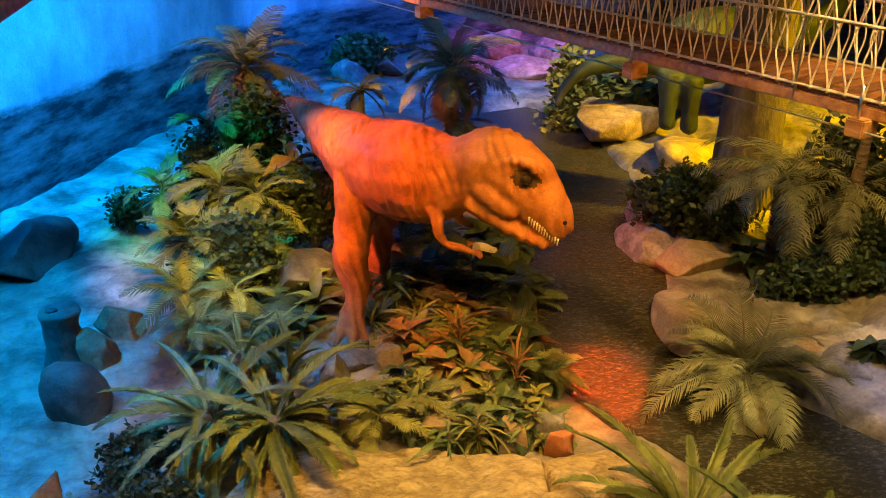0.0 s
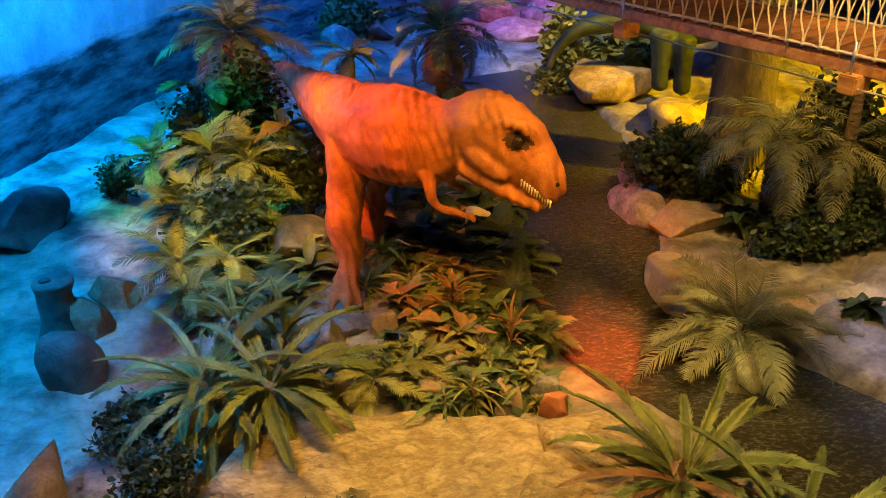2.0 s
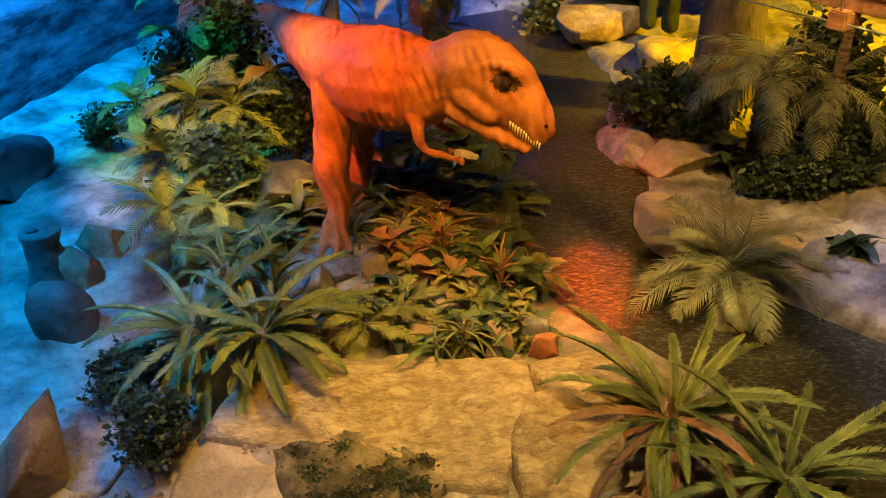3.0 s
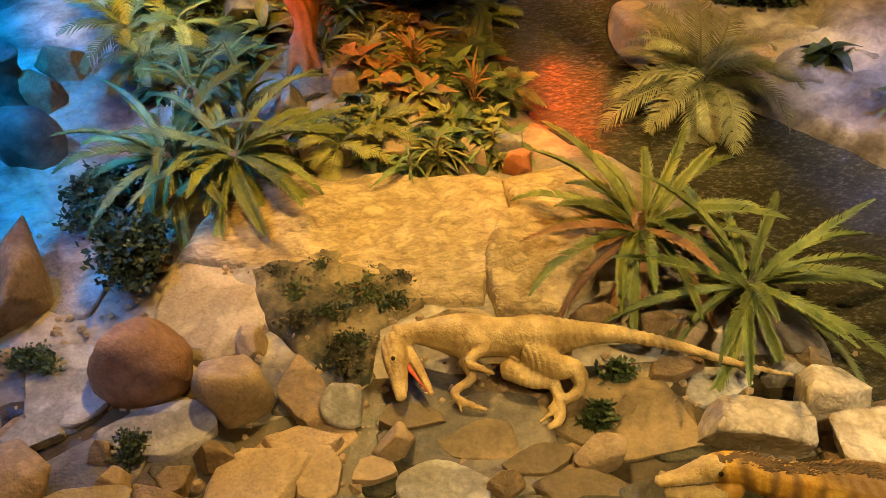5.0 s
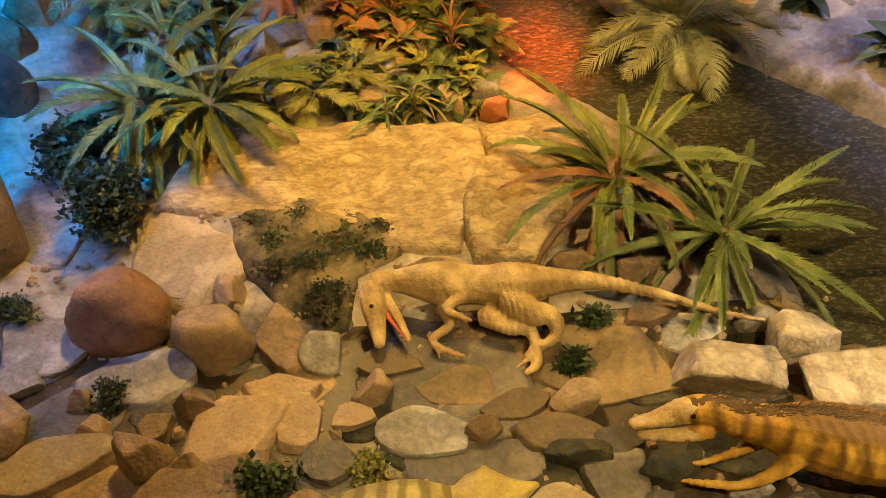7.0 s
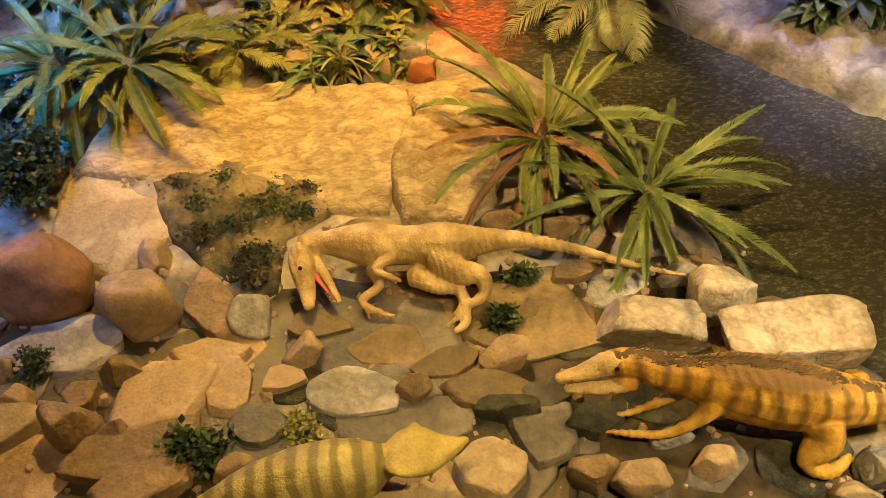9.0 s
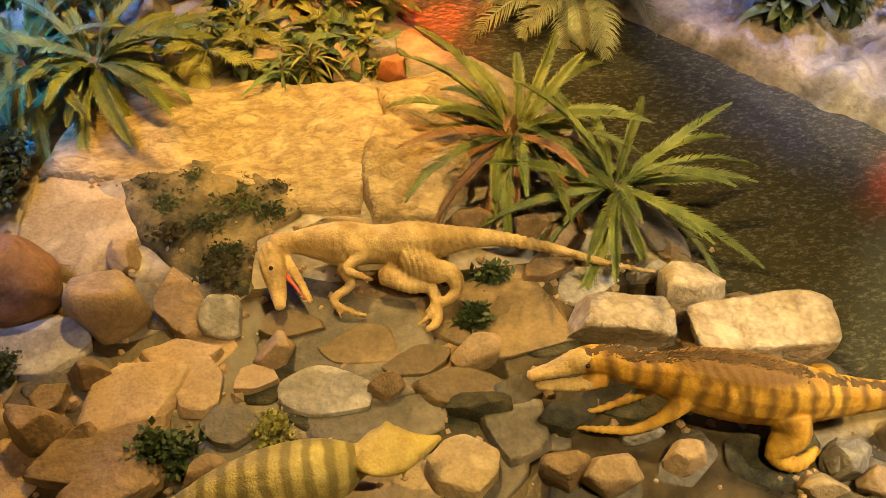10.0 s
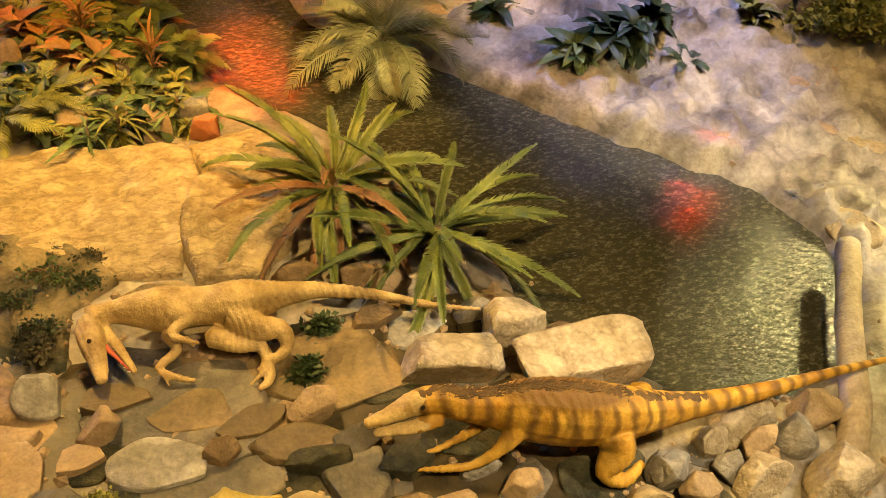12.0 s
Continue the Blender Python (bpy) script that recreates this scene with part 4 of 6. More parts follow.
def palm(name, x, y, z, h, r, fronds, count, low, high, label, category="palm", group="", dry=None, scale=1.0, seed=0, lean=(0, 0)):
    """A crown of feather leaves on a short trunk; low and high are the leaves' rise at the crown, in degrees."""
    rnd = random.Random(seed * 7 + int(abs(x * 100)))
    if h == 0.02 or z - height(x, y) > 0.1:
        h, z = max(0.08, z - height(x, y)), height(x, y)
    root = base(name, x, y, z, label, category, group)
    if h > 0.02:
        part("trunk", trunk_bm(h, r, lean), M_TRUNK, root)
    for i in range(count):
        u = (i + 0.5) / count
        rise = low + (high - low) * u + rnd.uniform(-7, 7)
        a = i * 137.5 + rnd.uniform(-14, 14)
        pool = dry if dry and u < 0.3 else fronds
        leaf = part("frond", rnd.choice(pool), None, root)
        k = scale * rnd.uniform(0.85, 1.08)
        leaf.matrix_basis = pose(lean[0], lean[1], h, 0, 0, a) @ pose(r * 0.35, 0, 0, rnd.uniform(-18, 18), -rise, 0) @ Matrix.Scale(k, 4)
    return root


def leafy(name, x, y, z, leaves, count, low, high, label, category="plant", group="", scale=1.0, seed=0, tall=0.05):
    """A rosette or clump of single leaves on short stems."""
    rnd = random.Random(seed * 13 + int(abs(x * 1000)) + int(abs(y * 100)))
    over = z - height(x, y)
    if over > 0.05:
        z, tall = z - over, tall + over * 0.5
    root = base(name, x, y, z, label, category, group)
    bm = bmesh.new()
    loft(bm, [(0, 0, -0.1, 0.02, 0.02), (0.01, 0, tall * 0.5, 0.016, 0.016), (0, 0.005, tall, 0.012, 0.012)], 6, 2)
    part("stem", bm, M_TRUNK, root)
    for i in range(count):
        u = (i + 0.5) / count
        leaf = part("leaf", rnd.choice(leaves), None, root)
        leaf.matrix_basis = pose(0, 0, tall * rnd.uniform(0.3, 1.0), 0, 0, i * 137.5 + rnd.uniform(-20, 20)) @ pose(0, 0, 0, rnd.uniform(-25, 25), -(low + (high - low) * u + rnd.uniform(-10, 10)), 0) @ Matrix.Scale(scale * rnd.uniform(0.7, 1.15), 4)
    return root


def shrub(name, x, y, z, sx, sy, sz, material, count, label, leaf=0.05, seed=0, category="shrub", group=""):
    """Branches with many small leaves in uneven clumps."""
    rnd = random.Random(seed + 99)
    over = z - height(x, y)
    if over > 0.12:
        z, sz = z - over, sz + over * 0.8
    root = base(name, x, y, z, label, category, group)
    ends = []
    count, leaf = int(count * 1.9), leaf * 1.25
    for i in range(14):
        a, e = rnd.uniform(0, 6.28), rnd.uniform(0.25, 1.4)
        d = Vector((math.cos(a) * math.cos(e) * sx, math.sin(a) * math.cos(e) * sy, math.sin(e) * sz * 2)) * 0.42
        if i < 8:
            bm = bmesh.new()
            loft(bm, [(0, 0, -0.08, 0.018, 0.018), (d.x * 0.4, d.y * 0.4, d.z * 0.6, 0.012, 0.012), (d.x, d.y, d.z, 0.005, 0.005)], 5, 2)
            part("branch", bm, M_TRUNK, root)
        ends.append(d)
    verts, faces = [], []
    for i in range(count):
        c = rnd.choice(ends)
        q = c * rnd.uniform(0.55, 1.1) + Vector((rnd.gauss(0, 0.1) * sx, rnd.gauss(0, 0.1) * sy, rnd.gauss(0, 0.09) * sz))
        q.z = max(0.0, q.z)
        u = Vector((rnd.gauss(0, 1), rnd.gauss(0, 1), rnd.gauss(0.2, 0.6))).normalized()
        w = u.cross(Vector((rnd.gauss(0, 1), rnd.gauss(0, 1), rnd.gauss(0, 1)))).normalized()
        k = leaf * rnd.uniform(0.6, 1.3)
        b = len(verts)
        verts.extend([tuple(q), tuple(q + u * k * 0.5 + w * k * 0.3), tuple(q + u * k), tuple(q + u * k * 0.5 - w * k * 0.3)])
        faces.append((b, b + 1, b + 2, b + 3))
    me = bpy.data.meshes.new("foliage")
    me.from_pydata(verts, [], faces)
    me.materials.append(material)
    part("foliage", me, None, root)
    return root


# sago palms round the front pool
G_SAGO = "sago palms round the pool"
palm("sago_palm", -1.46, 6.52, 0.47, 0.42, 0.1, SAGO_WIDE, 44, -48, 55, "green sago palm with stiff arching leaves beside the slab", group=G_SAGO, seed=1, scale=1.04)
palm("sago_palm", -2.02, 6.60, 0.45, 0.42, 0.1, SAGO_WIDE, 40, -45, 52, "green sago palm leaning over the dark shrub", group=G_SAGO, seed=2, scale=1.02)
palm("sago_palm", -1.84, 7.12, 0.75, 0.6, 0.13, SAGO_WIDE, 9, 35, 80, "green sago palm with a thick scaly trunk", group=G_SAGO, seed=6, scale=0.55)
# Brown fronds mixed into the crown put the orange light into leaf colour.
palm("sago_palm", 1.82, 5.32, 0.41, 0.42, 0.09, SAGO_OLIVE * 3 + SAGO_DRY_LIT, 44, -32, 58, "olive sago palm above the raptor, browning leaves partly coloured-in orange light", group=G_SAGO, dry=SAGO_DRY_LIT, seed=3, scale=1.14)
palm("sago_palm", 2.53, 4.74, 0.30, 0.36, 0.08, SAGO_PALE, 32, -30, 52, "fresh green sago palm beside white stones", group=G_SAGO, seed=4, scale=1.1)
palm("cycad", 3.01, 7.67, 0.27, 0.66, 0.09, CYCAD, 34, -35, 70, "grey green cycad with drooping feathery leaves by the stream", "cycad", seed=5, scale=1.22, dry=CYCAD)

# tree ferns behind the tyrannosaur
palm("tree_fern", -2.914, 13.200, 2.032, 0.02, 0.075, TREEFERN, 28, -48, 75, "dark tree fern with long arching fronds near the mural", "tree fern", seed=6, dry=TREEFERN_DRY, scale=0.95)
palm("tree_fern", 0.136, 13.600, 1.942, 0.02, 0.075, TREEFERN, 32, -52, 75, "green tree fern with brown lower fronds", "tree fern", seed=7, dry=TREEFERN_DRY, scale=0.92)
# drooping palms by the big trunk
palm("drooping_palm", 4.354, 10.900, 1.177, 0.02, 0.08, DROOP, 24, -40, 65, "grey green palm with long hanging fronds", "palm", group="drooping palms", seed=8)
palm("drooping_palm", 5.030, 10.600, 1.134, 0.02, 0.08, DROOP, 20, -45, 60, "grey green palm with long hanging fronds beside the dark tree", "palm", group="drooping palms", seed=9)

# feather palms along the left of the mound
G_FEATHER = "feather palms beside the mound"
palm("feather_palm", -2.768, 10.600, 1.134, 0.02, 0.04, FEATHER, 20, -30, 70, "yellow lit feather palm with many leaflets", group=G_FEATHER, seed=10, scale=1.0)
palm("feather_palm", -2.255, 10.300, 1.134, 0.02, 0.04, FEATHER, 16, -35, 60, "yellow lit feather palm with many leaflets", group=G_FEATHER, seed=11, scale=0.95)
palm("feather_palm", -2.900, 9.700, 0.761, 0.02, 0.04, FEATHER, 16, -20, 75, "olive feather palm with upright leaves", group=G_FEATHER, seed=12, scale=1.0)
palm("feather_palm", -2.854, 9.000, 0.449, 0.02, 0.04, FEATHER_GREEN, 18, -35, 60, "green feather palm over the pale ground", group=G_FEATHER, seed=13, scale=0.9)
palm("feather_palm", -2.314, 9.100, 0.399, 0.02, 0.04, FEATHER, 18, -40, 60, "olive feather palm with arching leaves", group=G_FEATHER, seed=14, scale=0.9)
palm("feather_palm", -2.613, 8.400, 0.420, 0.02, 0.04, FEATHER, 16, -40, 55, "olive feather palm with arching leaves", group=G_FEATHER, seed=15, scale=0.75)
palm("feather_palm", -2.135, 8.500, 0.331, 0.02, 0.04, FEATHER, 16, -45, 50, "olive feather palm with arching leaves", group=G_FEATHER, seed=16, scale=0.75)
palm("feather_palm", -2.223, 9.800, 0.790, 0.02, 0.04, FEATHER_GREEN, 14, -35, 50, "green feather palm behind the mound", group=G_FEATHER, seed=17, scale=0.85)
palm("feather_palm", -3.704, 11.200, 0.915, 0.02, 0.04, FEATHER_GREEN, 12, -30, 60, "teal lit feather palm beside pale ground", group=G_FEATHER, seed=18, scale=1.0)
palm("feather_palm", -3.247, 12.200, 1.508, 0.02, 0.04, FEATHER_GREEN, 14, -45, 40, "teal lit feather palm under the tree fern", group=G_FEATHER, seed=19, scale=1.0)
palm("feather_palm", -1.774, 11.200, 0.915, 0.02, 0.04, FEATHER_GREEN, 12, -30, 50, "dark green feather palm behind the leg", group=G_FEATHER, seed=20, scale=0.9)
palm("feather_palm", -1.278, 14.000, 1.496, 0.02, 0.04, FEATHER_GREEN, 12, -30, 50, "dark feather palm near the far water", group=G_FEATHER, seed=21, scale=0.9)
palm("feather_palm", 0.310, 13.400, 1.165, 0.02, 0.04, FEATHER_GREEN, 12, -40, 30, "dark feather palm under the tree fern", group=G_FEATHER, seed=22, scale=0.9)
palm("feather_palm", -0.57, 6.75, 0.38, 0.1, 0.03, FEATHER, 14, -25, 55, "olive feather palm at the mound's front edge", group=G_FEATHER, seed=23, scale=0.7)
palm("feather_palm", -0.25, 7.01, 0.41, 0.1, 0.03, FEATHER, 12, -30, 50, "olive feather palm at the mound's front edge", group=G_FEATHER, seed=24, scale=0.62)
palm("feather_palm", -1.41, 7.11, 0.57, 0.3, 0.03, SAGO_OLIVE, 7, 35, 80, "upright olive palm leaves beside the grey rock", group=G_FEATHER, seed=25, scale=0.8)

# shrubs
shrub("dark_shrub", -2.25, 5.54, 0.10, .75, .8, .45, M_DEEP, 1700, "dense dark shrub under the sago palms", 0.05, 1)
shrub("dark_shrub", -2.56, 6.24, 0.07, .7, .9, .4, M_DEEP, 1500, "dense dark shrub under the sago palms", 0.05, 2)
shrub("leafy_shrub", 3.229, 11.600, 0.102, 1.35, 1.2, .95, M_DEEP, 3200, "rounded dark leafy shrub beside the big trunk", 0.085, 3)
shrub("leafy_shrub", 4.443, 10.000, -0.056, 1.4, .9, .5, M_DEEP, 2200, "low dark shrub under the drooping palms", 0.08, 4)
shrub("moss_clump", -1.93, 3.79, 0.03, .3, .36, .14, M_DEEP, 600, "low dark moss clump between stones", 0.03, 5)
shrub("moss_clump", -2.76, 4.58, 0.06, .42, .3, .14, M_DEEP, 600, "low dark moss clump between stones", 0.03, 6)
shrub("moss_clump", -0.89, 3.02, 0.05, .5, .3, .2, M_DEEP, 700, "dark curled plant among small stones", 0.05, 7)
shrub("moss_clump", -0.23, 3.11, 0.02, .4, .3, .14, M_OLIVE, 500, "low olive moss clump on flat stones", 0.03, 8)
shrub("moss_clump", 1.42, 4.20, 0.01, .3, .2, .15, M_DEEP, 350, "tuft of dark grass behind the raptor's foot", 0.05, 9)
shrub("moss_clump", 1.22, 3.81, 0.03, .35, .2, .15, M_DEEP, 350, "tuft of dark grass beside a round stone", 0.05, 10)
shrub("moss_clump", -0.5, 4.5, 0.05, .3, .45, .08, M_MOSS, 400, "dark weedy clump on the mossy rock", 0.035, 11)
shrub("moss_clump", -0.35, 5.15, 0.08, .5, .3, .04, M_DEEP, 160, "thin dark weeds spread over the mossy bank", 0.03, 12)
for k, (x, y) in enumerate(((-1.05, 5.4), (-0.7, 5.45), (-0.35, 5.36), (-0.08, 5.22), (-0.12, 4.98), (-0.6, 4.9), (-0.9, 4.85), (-0.45, 4.62))):
    shrub("moss_clump", x, y, min(0.08, height(x, y) + 0.1), .34, .22, .07, M_DEEP if k % 3 else M_MOSS, 150, "thin dark weeds spread over the mossy bank", 0.028, 40 + k)
shrub("moss_clump", -0.9, 5.2, 0.08, .5, .3, .04, M_DEEP, 160, "thin dark weeds spread over the mossy bank", 0.03, 14)
shrub("leafy_shrub", -1.600, 10.600, 0.679, 1.2, 1.2, .9, M_DEEP, 2200, "dark leafy shrub behind the tyrannosaur's leg", 0.07, 13)
shrub("leafy_shrub", -2.613, 12.400, 1.077, 1.6, 1.2, 1.1, M_DEEP, 2600, "dark leafy shrub below the tree fern", 0.08, 14)
shrub("leafy_shrub", -3.337, 11.600, 0.770, 1.1, 1.2, .9, M_DEEP, 2200, "dark leafy shrub beside the blue floor", 0.07, 15)
shrub("leafy_shrub", -2.432, 9.700, 0.469, 1.3, 1.2, .8, M_DEEP, 2600, "dark leafy shrub among feather palms", 0.06, 16)
# Added solid shrub where the far mural has painted plants.
shrub("leafy_shrub", -1.724, 21.500, 0.636, 1.8, 1.0, .5, M_LEAF, 1300, "blue lit shrub standing in for the mural's painted plants", 0.16, 17)
shrub("leafy_shrub", -4.380, 11.800, 0.361, .7, .6, .4, M_DEEP, 700, "small teal lit shrub on the blue floor", 0.06, 18)
shrub("leafy_shrub", 2.435, 17.200, 1.187, 1.0, .8, .8, M_OLIVE, 900, "leafy shrub beside the sauropod's tail", 0.12, 19)

shrub("leafy_shrub", 4.790, 9.700, 0.057, 1.5, 1.0, .5, M_DEEP, 1800, "dark shrub along the stream bank", 0.07, 21)
shrub("leafy_shrub", 5.383, 10.300, 0.267, 1.2, 1.0, .7, M_DEEP, 1800, "dark shrub along the stream bank", 0.07, 22)
shrub("leafy_shrub", 3.697, 11.200, 0.188, 1.0, .8, .6, M_DEEP, 1500, "dark shrub beside the big tree", 0.07, 23)

# plants on the bank across the stream
leafy("bank_plant", 5.32, 7.07, 0.24, BROAD_DEEP, 60, -20, 70, "dark bushy broad-leaved plant on the pale bank", scale=1.2, seed=1, tall=0.3)
leafy("bank_plant", 4.95, 7.0, 0.24, BROAD, 50, -20, 70, "green bushy broad-leaved plant on the pale bank", scale=1.2, seed=11, tall=0.25)
leafy("bank_plant", 5.62, 7.05, 0.3, BROAD_DEEP, 50, -20, 70, "dark bushy broad-leaved plant on the pale bank", scale=1.2, seed=12, tall=0.3)
leafy("bank_plant", 6.02, 7.29, 0.36, BROAD_DEEP, 44, -10, 70, "dark broad-leaved plant on the pale bank", scale=1.2, seed=2, tall=0.25)
leafy("bank_plant", 4.47, 8.17, 0.09, BROAD_DEEP, 34, -10, 65, "dark broad-leaved plant on the violet lit bank", scale=1.0, seed=3, tall=0.2)
palm("bank_fern", 6.14, 6.69, 0.22, 0.05, 0.03, FERN_DEEP, 12, 0, 60, "small dark fern on the pale bank", "fern", seed=4, scale=0.7)
shrub("leafy_shrub", 8.51, 6.86, 0.34, 1.6, 1.0, .5, M_OLIVE, 2000, "low yellow green shrub on the bank", 0.06, 20)
leafy("bank_plant", 7.32, 7.18, 0.39, BROAD_OLIVE, 24, 0, 70, "olive broad-leaved plant beside a thin trunk", scale=1.3, seed=5, tall=0.2)

# red-leaved and pale plants by the tyrannosaur
for x, y, z, s in ((-1.962, 11.400, 1.332, 1.7), (-2.139, 11.800, 1.307, 1.4)):
    leafy("red_leaved_plant", x, y, height(x, y), BROAD_DRY, 16, -10, 60, "reddish withered plant behind the tyrannosaur", scale=s, seed=7, tall=z - height(x, y))
leafy("pale_plant", -1.40, 8.90, 0.30, BROAD_OLIVE, 9, 20, 70, "pale curling leaves beside the tyrannosaur's foot", scale=1.5, seed=8, tall=0.2)
leafy("pale_plant", -0.61, 9.26, 0.32, STRAP, 22, 0, 70, "pale strap leaves beside the clay pot", scale=1.2, seed=9, tall=0.15)

# mixed planting on the mound
rnd = random.Random(5)
KINDS = [
    ("mound_fern", FERN, "fern", "green fern with arching fronds on the mound"), ("mound_fern", FERN_DEEP, "fern", "dark green fern on the mound"),
    ("broadleaf_plant", BROAD, "plant", "green broad-leaved plant on the mound"), ("broadleaf_plant", BROAD_OLIVE, "plant", "yellow green leafy plant on the mound"),
    ("broadleaf_plant", BROAD_DEEP, "plant", "dark broad-leaved plant on the mound"), ("strap_plant", STRAP, "plant", "green strap-leaved plant on the mound"),
    ("strap_plant", STRAP_OLIVE, "plant", "olive strap-leaved plant on the mound"), ("dry_plant", BROAD_DRY, "plant", "brown withered leafy plant on the mound")]


def mound_plant(x, y, k, scale=1.0):
    name, leaves, cat, label = KINDS[k]
    z = height(x, y) - 0.02
    if name == "mound_fern":
        palm(name, x, y, z, 0.04, 0.02, leaves, rnd.randint(9, 13), 0, 70, label, cat, "plants on the mound", seed=k, scale=scale)
    else:
        leafy(name, x, y, z, leaves, rnd.randint(13, 20), 0, 75, label, cat, "plants on the mound", scale=scale, seed=k, tall=rnd.uniform(0.06, 0.2))


for i in range(92):
    u, v = rnd.random(), rnd.random()
    x, y = -0.95 + 2.15 * u, 6.85 + 2.9 * v
    if (x + 1.0) ** 2 + (y - 8.0) ** 2 < 0.36 or (x < -0.55 and 7.2 < y < 8.3) or river(x, y) < 0.12:
        continue
    front = v < 0.4
    right_half = u > 0.62
    k = rnd.choice([3, 3, 6, 7, 2, 3] if front and not right_half else [0, 4, 2, 1, 4] if right_half else [0, 2, 1, 5, 7, 3, 4])
    mound_plant(x, y, k, rnd.uniform(0.75, 1.15))
for i in range(22):
    mound_plant(rnd.uniform(-0.6, 1.3), rnd.uniform(9.4, 11.2), rnd.choice([1, 4, 0, 1]), rnd.uniform(1.0, 1.5))
for i in range(16):
    mound_plant(rnd.uniform(-2.6, -1.3), rnd.uniform(7.6, 9.6), rnd.choice([1, 4, 3, 6]), rnd.uniform(0.9, 1.3))
for i in range(34):
    x, y = rnd.uniform(-0.85, 0.95), rnd.uniform(6.62, 7.3)
    leafy("small_leaved_plant", x, y, height(x, y) - 0.02, rnd.choice([BROAD_OLIVE, BROAD_OLIVE, BROAD, BROAD_DEEP]), rnd.randint(16, 24), -10, 75, "low small-leaved plant on the mound's front", "plant", "small plants on the mound's front", scale=rnd.uniform(0.4, 0.65), seed=i, tall=rnd.uniform(0.12, 0.36))
leafy("hanging_plant", 0.05, 6.36, 0.66, STRAP, 46, -80, 45, "dark trailing plant hanging over the slab", scale=0.8, seed=3, tall=0.12)
leafy("hanging_plant", 0.3, 6.5, 0.6, STRAP_OLIVE, 40, -60, 60, "olive trailing plant above the slab", scale=0.9, seed=4, tall=0.14)
leafy("fan_palm", 0.15, 7.92, 0.54, FAN, 30, 20, 70, "small dry reddish fan palm on the mound", "palm", scale=1.1, seed=4, tall=0.25)
leafy("fan_palm", 0.71, 7.50, 0.44, FAN, 24, 20, 70, "small dry reddish fan palm on the mound", "palm", scale=0.9, seed=5, tall=0.2)
leafy("pale_strap_plant", 0.85, 6.94, 0.13, STRAP, 18, 10, 80, "pale green strap-leaved plant at the mound's edge", scale=0.8, seed=6, tall=0.1)
for i, (x, y) in enumerate(((3.9, 10.6), (4.6, 10.2), (5.3, 10.4), (3.6, 11.2), (2.9, 12.2), (5.9, 11.2), (3.2, 18.0), (3.7, 17.6), (3.0, 17.3), (4.2, 17.9), (2.5, 18.4), (3.9, 18.5))):
    leafy("broadleaf_plant", x, y, height(x, y), BROAD_OLIVE if i > 5 else BROAD_DEEP, 18, 0, 75, "leafy plant growing beside rocks", scale=1.6 if i > 5 else 1.2, seed=i, tall=0.25)

for i, (x, y, z) in enumerate(((3.24, 18.53, 0.30), (3.75, 18.75, 0.31), (4.14, 18.30, 0.30), (3.28, 17.37, 0.37), (3.72, 17.10, 0.39), (2.98, 17.51, 0.28), (4.18, 17.39, 0.31))):
    leafy("planter_plant", x, y, z - 0.3, BROAD_OLIVE if i % 2 else BROAD, 44, -10, 75, "bright leafy plant in the rock planter", scale=1.5, seed=i, tall=0.6)

# ---- tree trunks, log ----
def trunk(name, line, material, label, sides=22, category="tree"):
    line = [(*line[0][:2], line[0][2] - 0.3, *line[0][3:])] + line
    bm = bmesh.new()
    loft(bm, line, sides, 8, False)
    bm.normal_update()
    for v in bm.verts:
        v.co += v.normal * (0.05 * noise.noise(Vector((v.co.x * 3, v.co.y * 3, v.co.z * 0.8))) + 0.02 * noise.noise(v.co * 9)) * min(1, line[0][3] * 3)
    o = Vector(line[0][:3])
    bmesh.ops.translate(bm, verts=bm.verts, vec=-o)
    root = base(name, *o, label, category)
    part("trunk", bm, material, root)
    return root


trunk("big_tree", [(4.558, 12.900, 0.159, .56, .56), (4.575, 13.000, 0.888, .48, .48), (4.592, 13.050, 2.066, .44, .44), (4.642, 13.100, 3.324, .44, .44), (5.35, 13.2, 8.0, .48, .48)], M_BARK, "thick grey brown tree trunk rising through the planting")
trunk("leaning_log", [(4.86, 2.22, 0.05, .12, .12), (5.1, 2.58, 0.17, .11, .11), (5.36, 2.95, 0.2, .105, .105), (5.72, 3.42, 0.22, .1, .1), (6.02, 3.8, 0.25, .1, .1)], M_LOG, "pale smooth log leaning across the stream bank", category="log")
trunk("thin_tree", [(5.058, 10.400, 0.532, .1, .1), (5.087, 10.500, 1.171, .085, .085), (5.151, 10.600, 1.790, .07, .07), (5.234, 10.700, 2.183, .06, .06)], M_TRUNK, "slim dark tree beside drooping palms", 10, "tree")
trunk("thin_tree", [(5.552, 10.800, 0.519, .08, .08), (5.475, 10.900, 1.253, .07, .07), (5.254, 11.000, 1.961, .05, .05)], M_TRUNK, "slim dark tree beside drooping palms", 10, "tree")
trunk("thin_tree", [(7.88, 7.09, 0.35, .09, .09), (8.1, 7.2, 1.1, .075, .075), (8.5, 7.4, 2.2, .06, .06), (8.8, 7.5, 3.6, .05, .05)], M_TRUNK, "slim dark leaning trunk on the bank", 10, "tree")
trunk("thin_tree", [(7.34, 7.38, 0.35, .08, .08), (7.42, 7.45, 1.1, .065, .065), (7.55, 7.5, 2.2, .055, .055), (7.6, 7.6, 3.6, .045, .045)], M_TRUNK, "slim dark trunk on the bank", 10, "tree")
shrub("leafy_tree", 5.188, 11.000, 1.557, 1.6, 1.2, .8, M_DEEP, 1600, "open dark crown of the slim trees", 0.1, 30, "tree")

# ---- rocks ----
G_POOL = "stones round the pool"
